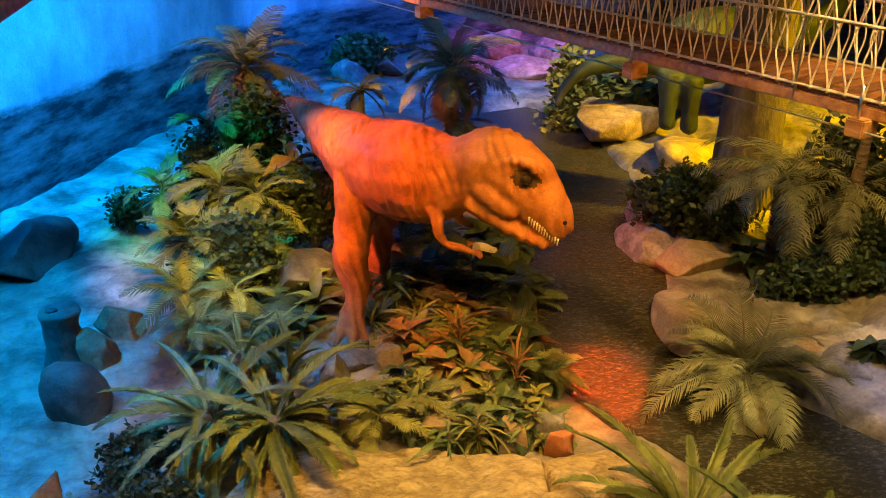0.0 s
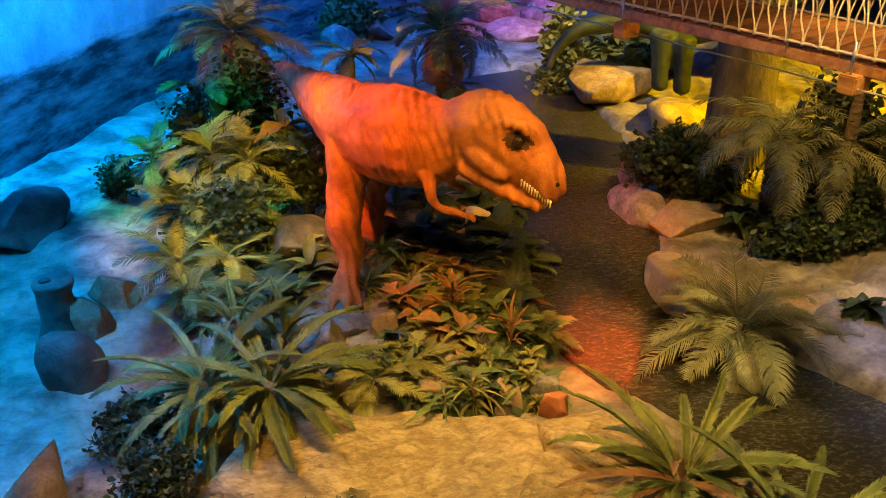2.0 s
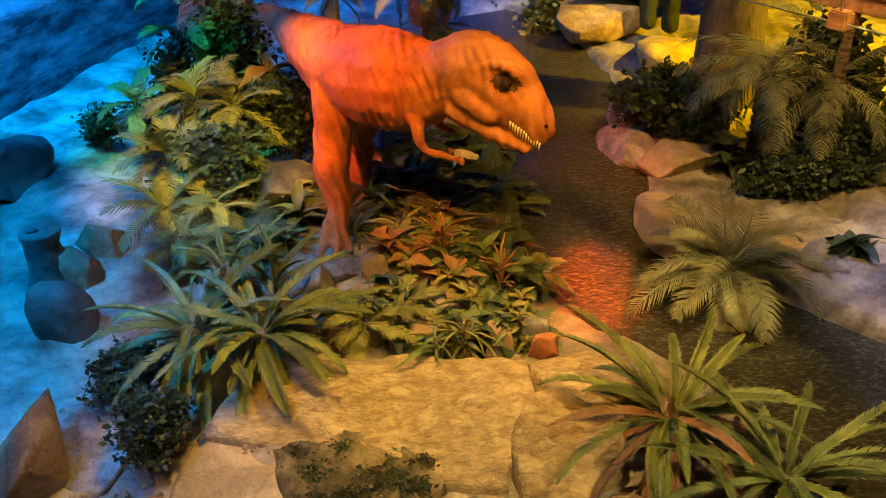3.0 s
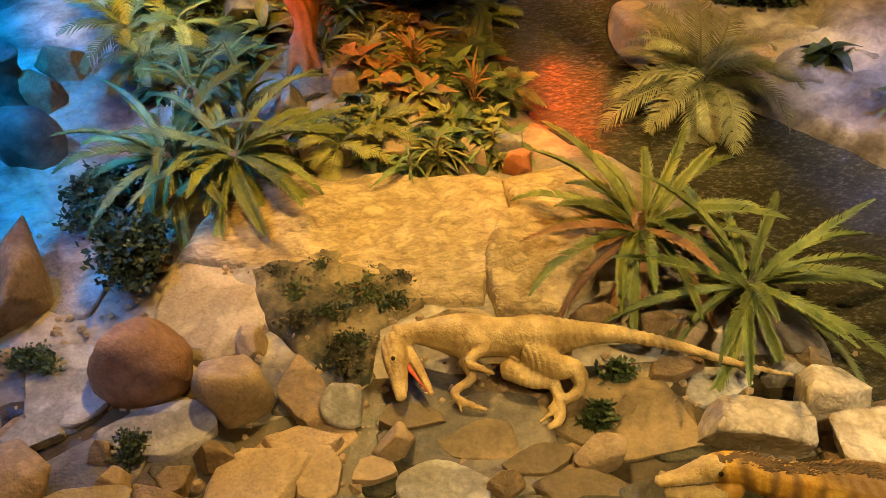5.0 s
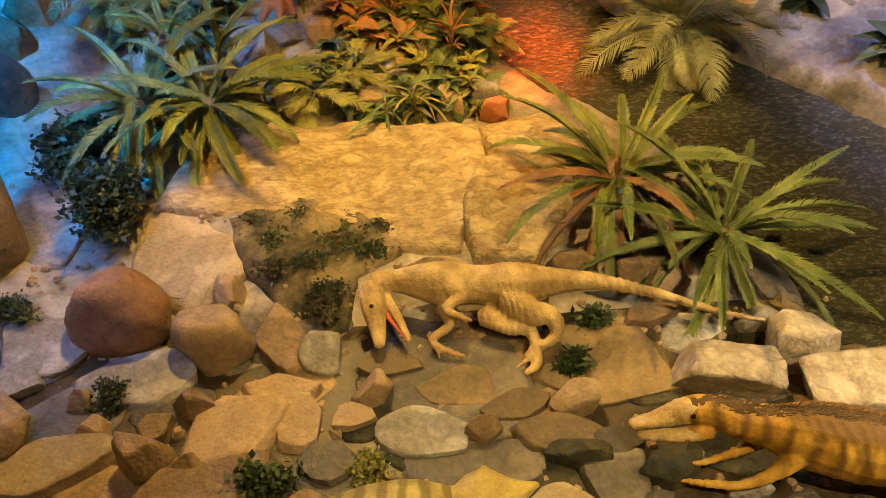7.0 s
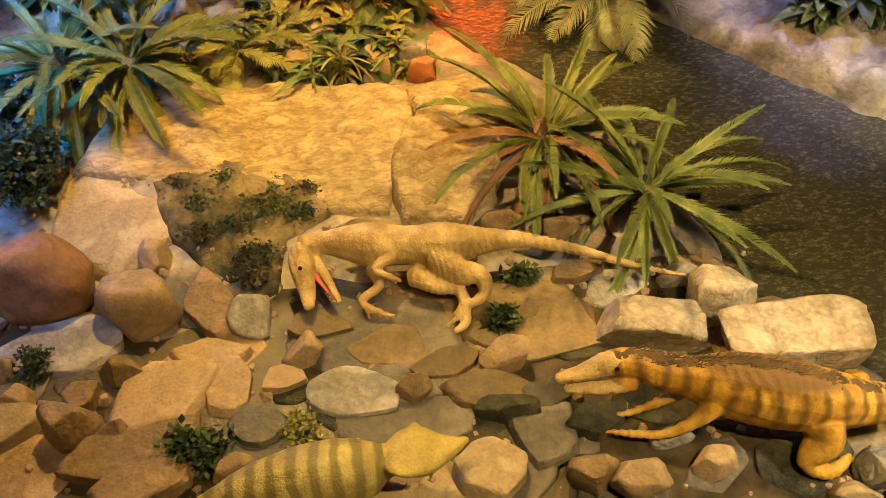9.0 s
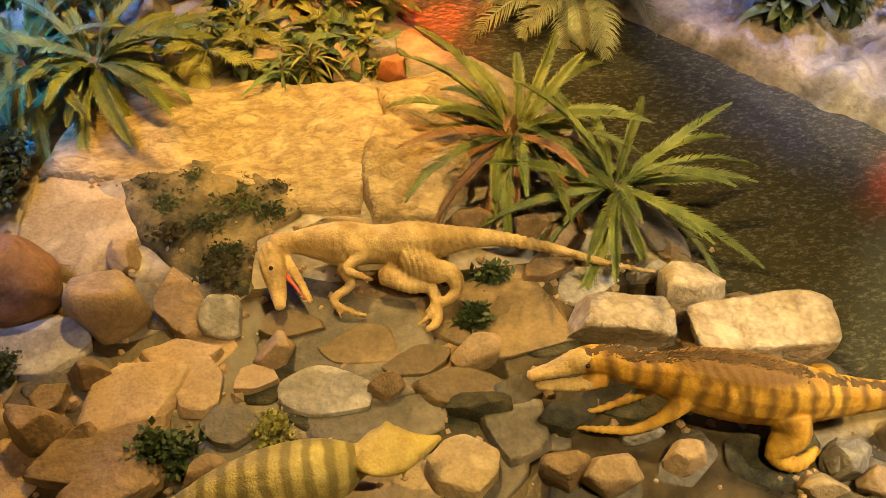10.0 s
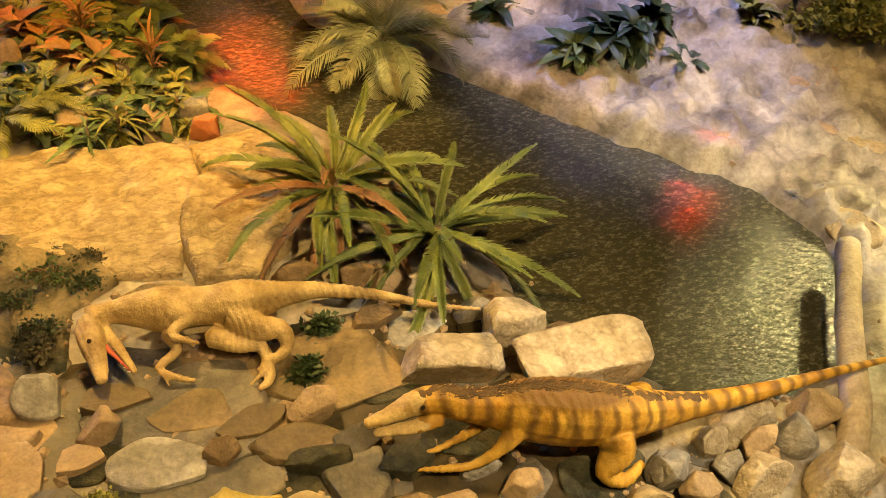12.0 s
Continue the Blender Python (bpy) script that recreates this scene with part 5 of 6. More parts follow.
BR, TN, GY = "brown rounded boulder by the pool", "tan worn stone by the pool", "grey rough stone by the pool"
rock("boulder", -1.96, 4.45, -0.00, 0.73, 0.61, 0.54, M_RED, "large rounded reddish brown boulder by the pool", "boulder", turn=0, cuts=2)
rock("boulder", -1.27, 4.18, -0.02, 0.58, 0.46, 0.4, M_TAN, "rounded tan boulder beside a wedge stone", "boulder", turn=0, cuts=2)
rock("boulder", -1.21, 4.71, -0.03, 0.24, 0.24, 0.18, M_TAN, TN, "boulder", G_POOL)
rock("wedge_stone", -0.81, 4.21, -0.01, 0.35, 0.70, 0.14, M_BROWN, "upright triangular brown slab leaning between boulders", "stone", flat=True)
rock("boulder", -0.52, 4.02, -0.00, 0.33, 0.31, 0.22, M_GREY, GY, "boulder", G_POOL, cuts=14)
rock("boulder", -3.07, 5.35, 0.01, 0.57, 0.92, 0.60, M_BROWN, "craggy brown boulder at the edge of blue floor", "boulder", cuts=6, turn=0)
rock("stone", -1.36, 3.68, 0.00, 0.33, 0.26, 0.22, M_BROWN, TN, "stone", G_POOL, cuts=12)
rock("stone", -2.14, 3.79, 0.00, 0.19, 0.19, 0.16, M_BROWN, TN, "stone", G_POOL)
rock("stone", -1.99, 3.56, -0.00, 0.26, 0.17, 0.14, M_TAN, TN, "stone", G_POOL)
rock("stone", -1.61, 3.26, 0.01, 0.38, 0.28, 0.26, M_BROWN, BR, "stone", G_POOL)
rock("stone", -2.61, 3.59, -0.01, 0.51, 0.55, 0.26, M_BROWN, BR, "stone", G_POOL)
rock("flagstone", -2.22, 3.29, -0.01, 0.89, 0.43, 0.14, M_SAND, "broad yellowish flat stone", "flagstone", G_POOL, flat=True)
rock("flagstone", -2.62, 3.98, 0.01, 0.42, 0.27, 0.10, M_GREY, "flat grey slab lying in the shallow pool", "flagstone", G_POOL, flat=True)
rock("stone", -1.35, 3.21, 0.02, 0.22, 0.15, 0.16, M_BROWN, TN, "stone", G_POOL)
rock("flagstone", -1.60, 3.52, 0.01, 0.26, 0.23, 0.10, M_BROWN, "small flat brown slab", "flagstone", G_POOL, flat=True)
rock("flagstone", -1.81, 3.97, -0.00, 0.89, 0.53, 0.06, M_GREY, "broad pale slab under small stones", "flagstone", G_POOL, flat=True)
rock("flagstone", -1.07, 3.47, 0.01, 0.81, 0.56, 0.12, M_TAN, "large smooth tan flagstone", "flagstone", G_POOL, turn=24, flat=True)
rock("flagstone", -0.80, 3.77, -0.00, 0.60, 0.27, 0.09, M_TAN, "smooth tan flagstone lying by the pool", "flagstone", G_POOL, flat=True)
rock("flagstone", -0.67, 3.49, 0.00, 0.31, 0.47, 0.09, M_TAN, "smooth tan flagstone lying by the pool", "flagstone", G_POOL, flat=True)
rock("stone", -0.18, 3.70, 0.00, 0.30, 0.26, 0.22, M_TAN, TN, "stone", G_POOL)
rock("stone", -0.30, 3.50, -0.00, 0.30, 0.19, 0.10, M_TAN, TN, "stone", G_POOL, flat=True)
rock("flagstone", -0.04, 3.93, 0.01, 0.47, 0.25, 0.08, M_DARKBROWN, "tan slab under the raptor's head", "flagstone", G_POOL, flat=True)
rock("flagstone", 0.14, 3.35, -0.02, 0.63, 0.41, 0.10, M_GREY, "grey pitted flat slab", "flagstone", G_POOL, flat=True)
rock("stone", 0.53, 3.29, -0.02, 0.25, 0.16, 0.24, M_BROWN, "orange brown round stone", "stone", G_POOL)
rock("flagstone", 1.05, 3.26, 0.00, 0.73, 0.33, 0.10, M_DARKBROWN, "long flat sandstone slab", "flagstone", G_POOL, flat=True)
rock("stone", 1.16, 3.48, 0.00, 0.36, 0.20, 0.26, M_TAN, "pale faceted stone by the raptor's foot", "stone", G_POOL)
rock("stone", 1.10, 3.08, 0.00, 0.44, 0.20, 0.16, M_MOSS, "mossy yellow stone lying in the shallow pool", "stone", G_POOL)
rock("flagstone", 1.37, 3.16, 0.02, 0.35, 0.23, 0.10, M_DARKROCK, "flat grey slab lying in the shallow pool", "flagstone", G_POOL, flat=True)
rock("flagstone", 0.41, 3.07, -0.03, 0.98, 0.44, 0.07, M_DARKROCK, "broad flat slab lying in the shallow pool", "flagstone", G_POOL, flat=True)
rock("flagstone", 0.92, 2.64, -0.01, 0.48, 0.42, 0.20, M_SAND, "tilted sandstone slab lying by the pool", "flagstone", G_POOL, flat=True)
rock("flagstone", 1.30, 2.86, 0.02, 0.47, 0.47, 0.08, M_DARKROCK, "flat dark slab lying in the shallow pool", "flagstone", G_POOL, flat=True)
rock("stone", 1.53, 2.53, 0.02, 0.36, 0.25, 0.26, M_BROWN, "orange brown broken stone", "stone", G_POOL, cuts=14)
rock("stone", 1.79, 2.44, 0.03, 0.41, 0.22, 0.26, M_TAN, TN, "stone", G_POOL)
rock("stone", 2.33, 2.51, 0.01, 0.33, 0.19, 0.20, M_TAN, TN, "stone", G_POOL)
rock("stone", 2.11, 2.76, 0.02, 0.29, 0.15, 0.12, M_GREY, GY, "stone", G_POOL)
rock("flagstone", 1.67, 2.92, 0.03, 0.44, 0.25, 0.10, M_MOSS, "dark mossy slab lying in the shallow pool", "flagstone", G_POOL, flat=True)
rock("stone", 3.15, 2.22, -0.02, 0.35, 0.18, 0.14, M_SAND, TN, "stone", G_POOL)
rock("stone", 3.34, 2.36, -0.02, 0.26, 0.20, 0.22, M_GREY, GY, "stone", G_POOL)
G_WHITE = "large pale boulders by the stream"
rock("pale_boulder", 2.20, 3.59, 0.00, 0.75, 0.40, 0.34, M_WHITE, "blocky white limestone boulder", "boulder", G_WHITE, turn=-14, blocky=True)
rock("pale_boulder", 2.79, 3.75, 0.00, 0.50, 0.35, 0.42, M_WHITE, "grey white upright boulder behind the others", "boulder", G_WHITE, turn=0, blocky=True)
rock("pale_boulder", 3.14, 3.33, -0.02, 1.07, 0.48, 0.36, M_WHITE, "long yellowish limestone boulder", "boulder", G_WHITE, turn=-4, blocky=True)
rock("pale_boulder", 3.62, 4.11, -0.33, 0.80, 0.41, 0.20, M_GREY, "low grey rock at the stream's edge", "boulder", G_WHITE, turn=-20)
rock("stone", -0.61, 2.82, 0.01, 0.27, 0.19, 0.22, M_BROWN, BR, "stone", G_POOL)
rock("flagstone", -1.25, 3.04, 0.03, 0.89, 0.40, 0.10, M_BROWN, "long flat brown slab", "flagstone", G_POOL, turn=10, flat=True)
rock("flagstone", -1.16, 2.81, 0.03, 0.63, 0.28, 0.14, M_BROWN, "violet brown striped slab", "flagstone", G_POOL, turn=12, flat=True)
rock("flagstone", -0.48, 3.17, 0.00, 0.39, 0.30, 0.08, M_DARKROCK, "flat grey slab lying in the shallow pool", "flagstone", G_POOL, flat=True)
# This slab's dark tone covers wet stone and the raptor's shadow together.
rock("flagstone", 0.33, 3.76, 0.00, 1.28, 0.72, 0.03, M_DARKROCK, "broad wet slab under the raptor, darkened for its shadow too", "flagstone", G_POOL, flat=True, turn=0)
rock("flagstone", 1.31, 3.84, -0.00, 1.21, 0.76, 0.03, M_DARKBROWN, "broad dark wet slab behind the raptor", "flagstone", G_POOL, flat=True, turn=0)
rock("flagstone", 0.40, 3.70, 0.00, 0.58, 0.36, 0.05, M_DARKBROWN, "flat slab under the raptor", "flagstone", G_POOL, flat=True)
rock("flagstone", 0.77, 3.51, -0.00, 0.50, 0.25, 0.05, M_DARKBROWN, "flat slab under the raptor", "flagstone", G_POOL, flat=True)
rock("flagstone", 1.59, 3.80, -0.01, 0.68, 0.55, 0.04, M_DARKBROWN, "flat sandy slab behind the raptor", "flagstone", G_POOL, flat=True)
shelf("mossy_bank", [(-1.25, 5.45, 0.1), (-0.7, 5.58, 0.17), (-0.1, 5.36, 0.15), (0.05, 5.0, 0.08), (-0.24, 4.76, 0.0), (-0.34, 4.3, -0.03), (-0.56, 4.2, -0.03), (-0.84, 4.62, -0.01), (-1.15, 4.95, 0.0)], M_MOSSBANK, "low dark mossy bank before the sandstone shelf", "bank", 0.07, seed=3)
rock("stone", 0.31, 4.76, 0.0, 0.62, 0.34, 0.26, M_SAND, "pale sandstone block behind the raptor", "stone", G_POOL, turn=4, cuts=5)
shelf("sandstone_block", [(0.80, 5.68, 0.34), (1.3, 5.86, 0.34), (1.55, 5.55, 0.32), (1.36, 5.08, 0.26), (1.13, 4.82, 0.08), (0.66, 4.86, 0.1), (0.62, 5.25, 0.28)], M_SHELF, "large rough sandstone block beside the shelf", "rock", 0.09, seed=5)
shelf("sandstone_shelf", [(-1.45, 6.42, 0.3), (-0.1, 6.34, 0.3), (0.82, 6.22, 0.3), (0.8, 5.7, 0.28), (0.62, 5.3, 0.2), (0.54, 4.98, 0.1), (0.06, 5.04, 0.08), (-0.2, 5.3, 0.12), (-0.75, 5.46, 0.14), (-1.3, 5.5, 0.12), (-1.9, 5.66, 0.08)], M_SHELF, "broad sloping sandstone shelf below the planted mound", "rock", 0.06, rings=22, seed=1)
shelf("sandstone_slab", [(0.86, 6.2, 0.3), (1.4, 6.36, 0.3), (1.75, 6.12, 0.27), (1.62, 5.72, 0.27), (1.05, 5.8, 0.28)], M_SHELF, "flat sandstone slab beside the sago palm", "slab", 0.03, seed=7)
rock("stone", 0.99, 6.38, 0.27, 0.26, 0.2, 0.2, M_CLAY, "small orange rock standing on the slab", "stone", cuts=14)
rock("stone", 1.83, 4.65, -0.03, 0.29, 0.17, 0.22, M_BROWN, TN, "stone", G_POOL)
rock("stone", 2.07, 4.54, -0.02, 0.37, 0.26, 0.18, M_TAN, TN, "stone", G_POOL)
rock("stone", 2.30, 4.89, -0.01, 0.25, 0.25, 0.22, M_BROWN, TN, "stone", G_POOL)
rock("stone", 1.86, 4.22, -0.02, 0.44, 0.22, 0.14, M_BROWN, "dark red flat stone under the tail", "stone", G_POOL, flat=True)
rock("stone", 1.39, 4.80, -0.02, 0.40, 0.29, 0.18, M_BROWN, TN, "stone", G_POOL)
rock("stone", 2.61, 4.11, 0.00, 0.34, 0.23, 0.16, M_GREY, GY, "stone", G_POOL)
rock("pale_slab", -1.52, 5.15, -0.01, 1.02, 1.23, 0.08, M_SAND, "pale flat slab lying under shallow wash", "slab", flat=True)
rock("pale_slab", -2.75, 5.58, -0.00, 0.78, 1.10, 0.08, M_GREY, "pale grey slab at the floor's edge", "slab", flat=True)
rock("pale_slab", -2.44, 4.41, 0.02, 0.77, 0.83, 0.05, M_GREY, "pale violet slab at the floor's edge", "slab", flat=True)
# rubble on the far right
G_RUB = "broken rocks by the log"
rock("rubble", 4.09, 2.55, 0.00, 0.52, 0.34, 0.28, M_WHITE, "pale broken rock in the rubble", "rock", G_RUB, cuts=14)
rock("rubble", 4.39, 2.32, 0.02, 0.34, 0.31, 0.22, M_GREY, "grey broken rock in the rubble", "rock", G_RUB, cuts=14)
rock("rubble", 4.68, 2.48, 0.03, 0.45, 0.30, 0.22, M_TAN, "tan broken rock in the rubble", "rock", G_RUB, cuts=14)
rock("rubble", 3.95, 2.09, -0.00, 0.44, 0.35, 0.30, M_WHITE, "pale broken rock in the rubble", "rock", G_RUB, cuts=14)
rock("rubble", 4.48, 1.94, 0.00, 0.69, 0.38, 0.34, M_WHITE, "large pale broken rock in the rubble", "rock", G_RUB, cuts=14)
rock("rubble", 3.80, 2.50, -0.01, 0.26, 0.26, 0.20, M_WHITE, "pale broken rock in the rubble", "rock", G_RUB, cuts=14)
rock("rubble", 3.80, 2.25, -0.01, 0.27, 0.22, 0.20, M_GREY, "grey broken rock in the rubble", "rock", G_RUB, cuts=14)
rock("rubble", 3.36, 2.36, -0.02, 0.32, 0.27, 0.22, M_GREY, "grey broken rock in the rubble", "rock", G_RUB, cuts=14)
rock("rubble", 4.22, 3.05, -0.30, 0.49, 0.28, 0.16, M_SAND, "sandy broken rock in the rubble", "rock", G_RUB, cuts=14)
rock("rubble", 3.50, 2.19, -0.01, 0.30, 0.22, 0.16, M_TAN, "tan broken rock in the rubble", "rock", G_RUB, cuts=14)
rock("rubble", 4.09, 2.36, 0.00, 0.28, 0.18, 0.20, M_TAN, "tan broken rock in the rubble", "rock", G_RUB, cuts=14)
# mound: retaining stones and rocks
G_RET = "retaining stones of the mound"
for x, w, m in ((-1.15, .34, M_SAND), (-0.78, .3, M_TAN), (-0.42, .3, M_GREY), (-0.08, .32, M_TAN), (0.28, .3, M_SAND), (0.62, .3, M_TAN), (0.95, .3, M_GREY)):
    rock("retaining_stone", x, 6.78 + 0.05 * math.sin(9 * x), height(x, 6.75), w, .26, .24, m, "squared stone edging the planted mound", "stone", G_RET, blocky=True, detail=3)
rock("mound_rock", -1.66, 9.65, 0.23, 0.77, 0.96, 0.45, M_DARKROCK, "brown rock behind the tyrannosaur's leg", "rock")
rock("mound_rock", -1.14, 7.72, 0.20, 0.50, 0.82, 0.28, M_GREY, "smooth grey rock under the tyrannosaur's foot", "rock")
rock("mound_rock", -0.93, 7.85, 0.20, 0.51, 0.29, 0.20, M_GREY, "smooth grey rock under the tyrannosaur's foot", "rock")
rock("mound_rock", -0.54, 9.91, 0.22, 0.55, 0.45, 0.30, M_BROWN, "mottled brown rock beside the clay pot", "rock")
rock("mound_rock", -0.08, 7.85, 0.24, 0.34, 0.28, 0.20, M_CLAY, "reddish rock on the planted mound", "rock")
rock("mound_rock", -0.53, 7.88, 0.22, 0.28, 0.29, 0.20, M_TAN, "tan rock on the planted mound", "rock")
# far bank rocks
rock("far_rock", 1.48, 23.70, -0.01, 1.15, 1.42, 0.70, M_GREY, "pink lit rock at the far water", "rock")
rock("far_rock", 2.76, 23.31, 0.01, 1.13, 1.70, 0.80, M_GREY, "pink lit rock at the far water", "rock")
rock("far_rock", 2.04, 21.55, 0.02, 1.76, 1.43, 0.40, M_GREY, "low pink lit rock at the far water", "rock")
rock("planter_rock", 3.30, 16.52, 0.01, 1.70, 1.44, 0.60, M_BROWN, "pale rock planter filled with leafy plants", "rock", cuts=16)
rock("far_rock", 4.27, 14.86, -0.00, 1.45, 1.66, 0.50, M_SAND, "yellow lit rock beside the sauropod", "rock")
rock("far_rock", -1.41, 21.73, 0.02, 1.09, 1.64, 0.60, M_GREY, "blue lit rock before the mural", "rock")
rock("far_rock", -2.15, 20.87, -0.01, 0.92, 0.61, 0.50, M_GREY, "blue lit rock before the mural", "rock")
rock("far_rock", -0.36, 24.55, -0.01, 1.37, 1.52, 0.80, M_GREY, "blue lit rock before the mural", "rock")
rock("bank_rock", 2.75, 11.3, -0.2, 0.6, 1.1, 0.5, M_GREY, "teal grey rock along the stream", "rock", cuts=14)
rock("bank_rock", 3.05, 12.3, -0.16, 0.6, 1.0, 0.5, M_GREY, "teal grey rock along the stream", "rock", cuts=14)
rock("bank_rock", 3.3, 10.75, -0.05, 1.1, 0.7, 0.32, M_TAN, "low mossy ledge under the leafy shrub", "rock")
rock("bank_rock", 2.74, 9.11, -0.02, 0.71, 1.58, 0.25, M_TAN, "orange lit rock beside the stream", "rock")
rock("bank_rock", 4.22, 8.15, -0.01, 0.77, 0.83, 0.20, M_GREY, "violet lit rock on the bank", "rock")
rock("bank_rock", 6.55, 4.18, 0.02, 0.58, 0.65, 0.18, M_SAND, "sandy rock above the log", "rock")
rock("bank_rock", 7.67, 5.26, -0.01, 0.71, 1.15, 0.15, M_SAND, "sandy rock on the bank", "rock")
# stump-like rocks on the blue floor
G_ST = "dark boulders on the blue floor"
rock("floor_boulder", -3.51, 7.38, 0.00, 0.68, 0.62, 0.56, M_DARKROCK, "dark rounded boulder on the blue floor", "boulder", G_ST, cuts=3, turn=0)
rock("floor_boulder", -3.62, 8.30, -0.01, 0.40, 0.45, 0.42, M_BROWN, "small brown boulder between larger ones", "boulder", G_ST)
rock("floor_boulder", -3.65, 8.86, -0.01, 0.63, 0.39, 0.42, M_BROWN, "brown angular boulder on the blue floor", "boulder", G_ST)
rock("floor_boulder", -5.48, 10.89, -0.01, 1.11, 1.52, 0.50, M_DARKROCK, "dark low boulder near the mural", "boulder", G_ST)


def hollow_stump(x, y, z, r, h):
    bm = bmesh.new()
    loft(bm, [(0, 0, -0.05, r * 1.12, r * 1.12), (0, 0, h * 0.3, r * 0.98, r * 0.98), (0, 0, h * 0.7, r * 0.9, r * 0.9), (0, 0, h * 0.84, r * 0.98, r * 0.98), (0, 0, h * 0.95, r * 1.1, r * 1.1), (0, 0, h, r * 1.0, r * 1.0)], 24, 5, False)
    for v in bm.verts:
        v.co += Vector((noise.noise(v.co * 4), noise.noise(v.co * 4 + Vector((7, 0, 0))), 0.4 * noise.noise(v.co * 5))) * 0.045
    # Flat dark ball on the closed top, in place of the hole's shade.
    ball(bm, -r * 0.25, -r * 0.15, h * 0.995, r * 0.36, 1, (1, 0.9, 0.2))
    ob = new("hollow_stump", mesh_of("hollow_stump", bm, [M_DARKROCK, M_EYE_HOLE]))
    ob.location = (x, y, z)
    return tagged(ob, "dark stump with its top hole's shade as a dark disc", "stump")


hollow_stump(-3.98, 8.28, -0.03, 0.2, 0.66)


# ---- clay pots, lumps among the mound plants ----
def clay_pot(x, y, z, r, h, label):
    bm = bmesh.new()
    loft(bm, [(0, 0, 0, r * 0.7, r * 0.7), (0, 0, h * 0.5, r * 0.9, r * 0.9), (0, 0, h * 0.85, r, r), (0, 0, h, r * 1.08, r * 1.08), (0, 0, h * 0.98, r * 0.9, r * 0.9), (0, 0, h * 0.75, r * 0.8, r * 0.8)], 20, 4, False)
    ob = new("clay_pot", mesh_of("clay_pot", bm, M_CLAY))
    ob.location = (x, y, z)
    return tagged(ob, label, "pot")


clay_pot(-0.74, 9.51, 0.23, 0.1, 0.26, "orange clay pot standing beside the tyrannosaur's leg")
# Plain stones stand in for an unidentified pale and reddish thing.
rock("egg_shell", 0.54, 10.40, 0.20, 0.36, 0.23, 0.28, M_LUMP, "broken pale lump lying among mound plants", "shell")
rock("egg_shell", 0.33, 10.66, 0.20, 0.19, 0.18, 0.20, M_CLAY, "small reddish lump among mound plants", "shell")


# ---- rope bridge ----
def bridge():
    rnd = random.Random(17)
    a, b = Vector((-0.2, 11.5, 3.2)), Vector((1.8, 8.3, 3.2))
    c = Vector((3.1, 6.45, 3.2))
    way = (c - a).normalized()
    side = Vector((-way.y, way.x, 0))
    if side.y < 0:
        side = -side
    root = base("rope_bridge", *(b - Vector((0, 0, 0.12))), "wooden suspension bridge with knotted rope net rails", "bridge")
    o = root.location.copy()
    start, finish = a - way * 6.0, c + way * 7.0
    length = (finish - start).length
    for k, off in (("beam", 0.0), ("beam", 0.95)):
        bm = bmesh.new()
        p, q = start + side * off - o, finish + side * off - o
        m = Matrix.Translation(p) @ (q - p).to_track_quat("X", "Z").to_matrix().to_4x4()
        box(bm, 0, -0.04, -0.02, length, 0.04, 0.07, m)
        bmesh.ops.bevel(bm, geom=bm.edges[:], offset=0.01, segments=2, affect="EDGES")
        part(k, bm, M_WOOD, root, smooth_shade=False)
    bm = bmesh.new()
    box(bm, -0.065, -0.02, 0.07, 0.065, 0.99, 0.1)
    bmesh.ops.bevel(bm, geom=bm.edges[:], offset=0.006, segments=1, affect="EDGES")
    plank = mesh_of("plank", bm, M_DECK, False)
    turn = way.to_track_quat("X", "Z").to_matrix().to_4x4()
    if (turn @ Vector((0, 1, 0))).dot(side) < 0:
        turn = turn @ pose(0, 0, 0, 0, 0, 180)
    for i in range(int(length / 0.15)):
        ob = part("plank", plank, None, root)
        ob.matrix_basis = Matrix.Translation(start + way * (0.15 * i + 0.08) - o) @ turn @ pose(0, 0, rnd.uniform(-0.004, 0.004), 0, 0, rnd.uniform(-0.6, 0.6))
    for off in (-0.03, 0.98):
        for z in (0.12, 0.62, 1.1):
            bm = bmesh.new()
            sway = 0.0 if z < 0.2 else 0.03
            loft(bm, [(*(start + way * (length * i / 24) + side * off + Vector((0, 0, z - sway * math.sin(i * 0.8))) - o), 0.013, 0.013) for i in range(25)], 6, 1, False)
            part("rail_rope", bm, M_ROPE, root)
    # one length of net, repeated along both rails
    bm = bmesh.new()
    for j in range(2):
        x = 0.15 * j
        for s in (-1, 1):
            loft(bm, [(x, 0, 0.1, 0.0085, 0.0085), (x + s * 0.008, 0.01 * s, 0.2, 0.0085, 0.0085), (x + s * 0.05, -0.008, 0.34, 0.0085, 0.0085), (x + s * 0.012, 0.01 * s, 0.5, 0.0085, 0.0085), (x + s * 0.01, 0, 0.6, 0.0085, 0.0085),
                      (x + s * 0.075, 0.008, 0.85, 0.0085, 0.0085), (x + s * 0.005, 0, 1.1, 0.0085, 0.0085)], 5, 3, False)
        ball(bm, x, 0, 0.115, 0.02, 0)
        ball(bm, x, 0, 0.6, 0.017, 0)
    net = mesh_of("net_section", bm, M_ROPE)
    for off in (-0.03, 0.98):
        for i in range(int(length / 0.3)):
            ob = part("net_section", net, None, root)
            ob.matrix_basis = Matrix.Translation(start + way * (0.3 * i) + side * off - o) @ turn
    bm = bmesh.new()
    box(bm, -0.075, -0.14, -0.15, 0.075, 0.06, -0.01)
    bmesh.ops.bevel(bm, geom=bm.edges[:], offset=0.012, segments=2, affect="EDGES")
    block_mesh = mesh_of("bearer_block", bm, M_WOOD, False)
    bm = bmesh.new()
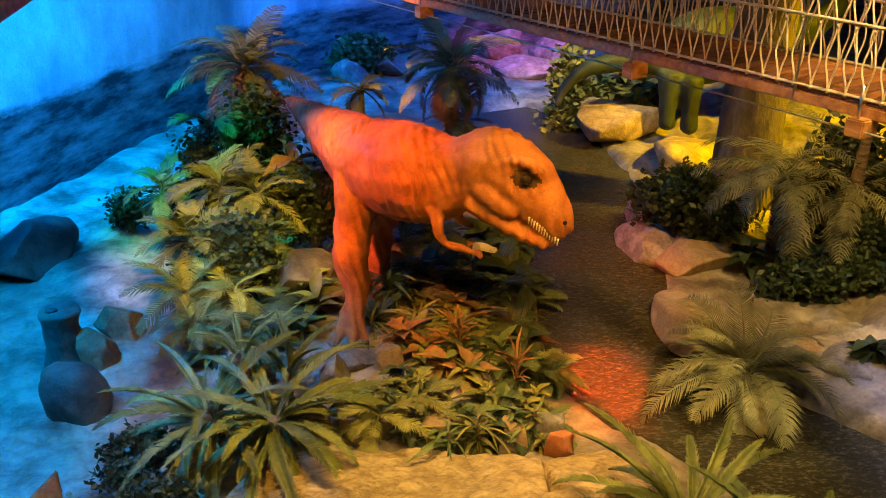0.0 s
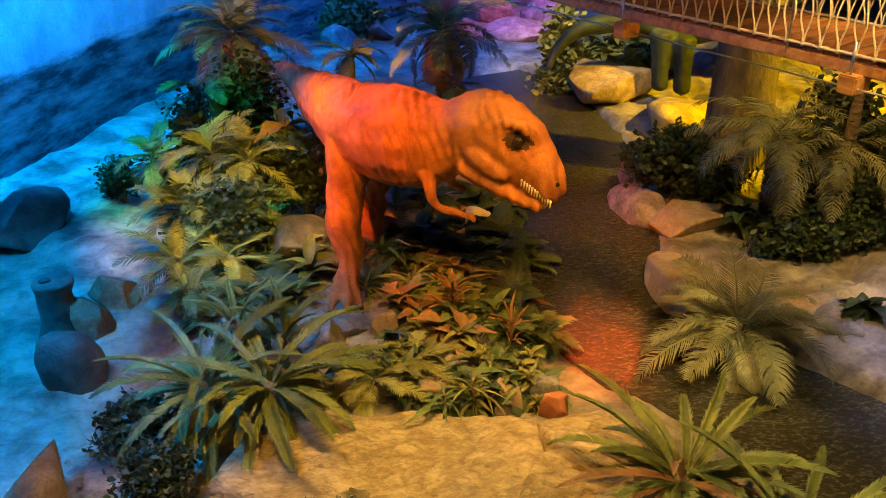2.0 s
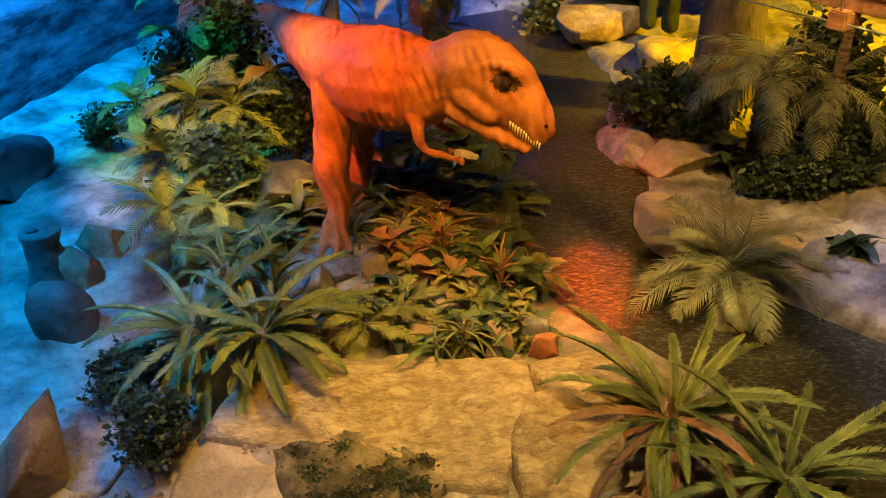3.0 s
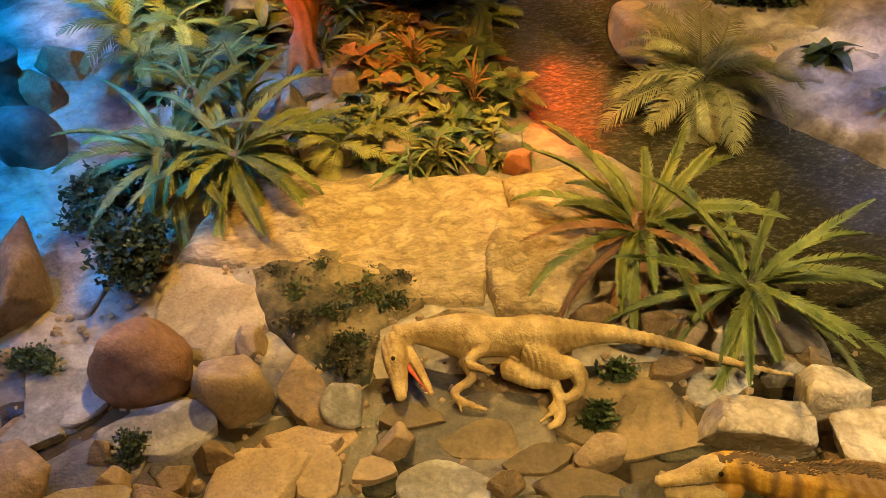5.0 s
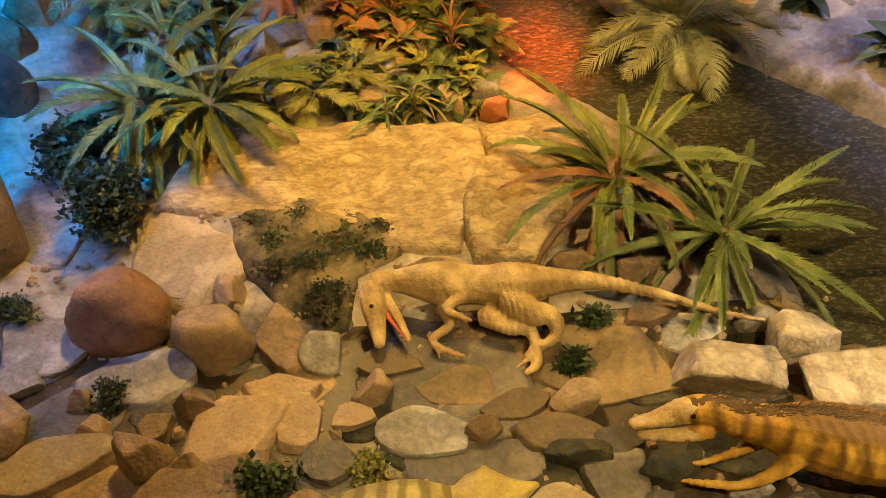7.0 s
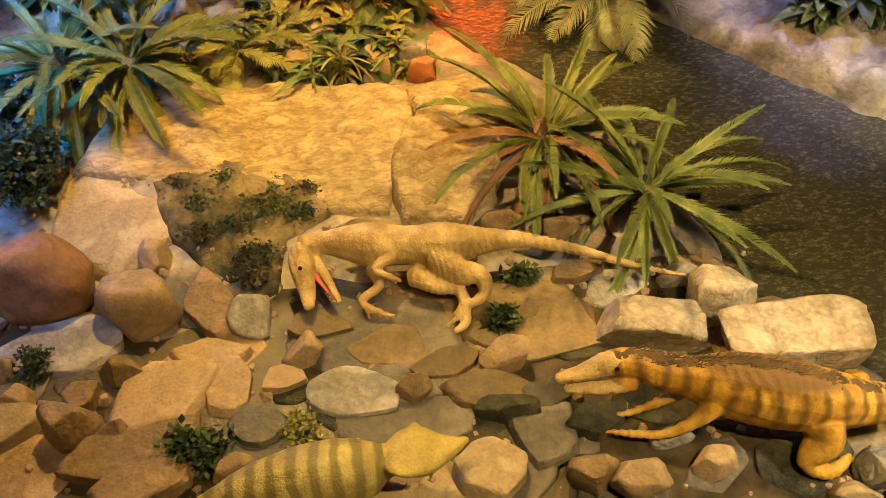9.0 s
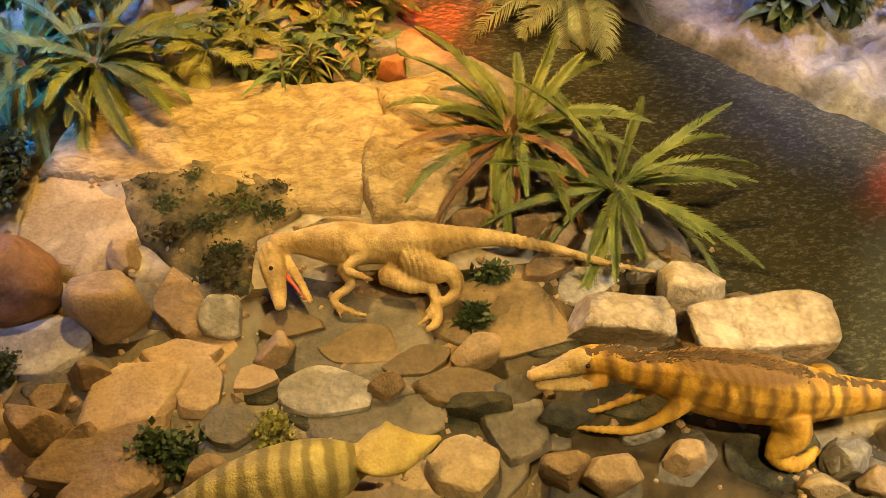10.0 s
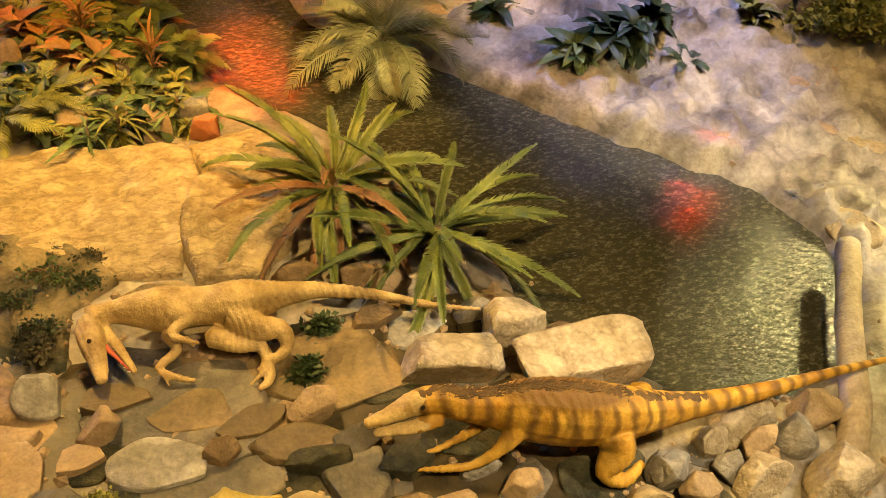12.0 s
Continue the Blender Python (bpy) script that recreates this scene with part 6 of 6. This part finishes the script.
    bmesh.ops.create_uvsphere(bm, u_segments=10, v_segments=6, radius=0.018)
    tube(bm, (0, 0, 0), (0, 0, 0.26), 0.012)
    bolt = mesh_of("shackle", bm, M_STEEL)
    for q in (a, b, c, a - (b - a), c + (c - b)):
        blk = part("bearer_block", block_mesh, None, root)
        blk.matrix_basis = Matrix.Translation(q - o) @ turn
        pin = part("shackle", bolt, None, blk)
        pin.matrix_basis = pose(0.0, -0.1, -0.03)
    bm = bmesh.new()
    tube(bm, start - side * 0.1 - Vector((0, 0, 0.1)) - o, finish - side * 0.1 - Vector((0, 0, 0.1)) - o, 0.008)
    part("cable", bm, M_STEEL, root, "thin steel cable")
    for i in range(6):
        for off in (-0.03, 0.98):
            bm = bmesh.new()
            p = start + way * (length * i / 5) + side * off - o
            tube(bm, p, p + Vector((0, 0, 4.9)), 0.012)
            part("hanger", bm, M_STEEL, root)


bridge()

# wooden beam of another walkway
bm = bmesh.new()
tube_a, tube_b = Vector((-3.959, 7.000, 3.470)), Vector((-4.118, 10.500, 3.778))
m = Matrix.Translation(tube_a) @ (tube_b - tube_a).to_track_quat("X", "Z").to_matrix().to_4x4()
box(bm, -4, -0.06, -0.02, (tube_b - tube_a).length + 5, 0.1, 0.2, m)
tagged(new("walkway_beam", mesh_of("walkway_beam", bm, M_WOOD, False)), "reddish wooden edge beam of another walkway", "beam", kind="structure")

# ---- paving of broken slabs under the stones, and rough ledges on the bank ----
rnd = random.Random(21)
for j in range(5):
    for i in range(11):
        x, y = -3.2 + 0.66 * i + 0.33 * (j % 2) + rnd.uniform(-0.12, 0.12), 1.95 + 0.55 * j + rnd.uniform(-0.1, 0.1)
        if river(x, y) < 0.25:
            continue
        w = rnd.uniform(0.5, 0.9)
        kind_of = rnd.choice([(M_BROWN, "brown"), (M_SAND, "sandy"), (M_GREY, "grey"), (M_DARKROCK, "dark"), (M_MOSS, "mossy"), (M_DARKROCK, "dark")])
        rock("paving_slab", x, y, -0.02, w, w * rnd.uniform(0.5, 0.8), rnd.uniform(0.015, 0.05), kind_of[0], kind_of[1] + " broken paving slab set among the stones", "slab", "broken slabs round the pool", turn=rnd.uniform(-40, 40), flat=True, detail=3)
for i in range(34):
    x, y = rnd.uniform(4.0, 9.0), rnd.uniform(3.2, 9.6)
    if river(x, y) < 0.3:
        continue
    w = rnd.uniform(0.35, 0.9)
    kind_of = rnd.choice([(M_GREY, "grey"), (M_SAND, "sandy"), (M_TAN, "tan"), (M_GREY, "grey")])
    rock("bank_ledge", x, y, height(x, y) - 0.03, w, w * rnd.uniform(0.5, 0.9), rnd.uniform(0.08, 0.16), kind_of[0], kind_of[1] + " craggy ledge of the stream bank", "rock", "ledges of the stream bank", cuts=10, detail=3, sink=0.05)

# ---- pebbles ----
rnd = random.Random(11)
verts, faces = [], []
for i in range(1500):
    x, y = rnd.uniform(-4.5, 6.0), rnd.uniform(1.6, 6.2)
    if river(x, y) < 0.0 or (y > 5 and -1.3 < x < 2.0):
        continue
    s = rnd.uniform(0.012, 0.045) * (1.6 if rnd.random() < 0.12 else 1)
    z = max(height(x, y), -0.02 if -3 < x < 3.3 and y < 4.3 else -1)
    t = rnd.uniform(0, 6.28)
    b = len(verts)
    for k in range(5):
        r = s * rnd.uniform(0.75, 1.2)
        verts.append((x + r * math.cos(t + k * 1.257), y + r * math.sin(t + k * 1.257), z))
    for k in range(4):
        r = s * rnd.uniform(0.4, 0.65)
        verts.append((x + r * math.cos(t + k * 1.57), y + r * math.sin(t + k * 1.57), z + s * rnd.uniform(0.6, 0.95)))
    faces.extend([(b + 5, b + 6, b + 7, b + 8)] + [(b, b + 1, b + 6, b + 5), (b + 1, b + 2, b + 6), (b + 2, b + 3, b + 7, b + 6), (b + 3, b + 4, b + 8, b + 7), (b + 4, b, b + 5, b + 8)])
me = bpy.data.meshes.new("pebbles")
me.from_pydata(verts, [], faces)
me.materials.append(M_TAN)
tagged(new("pebbles", me), "scattered small tan pebbles and grit", "pebbles", kind="stuff")
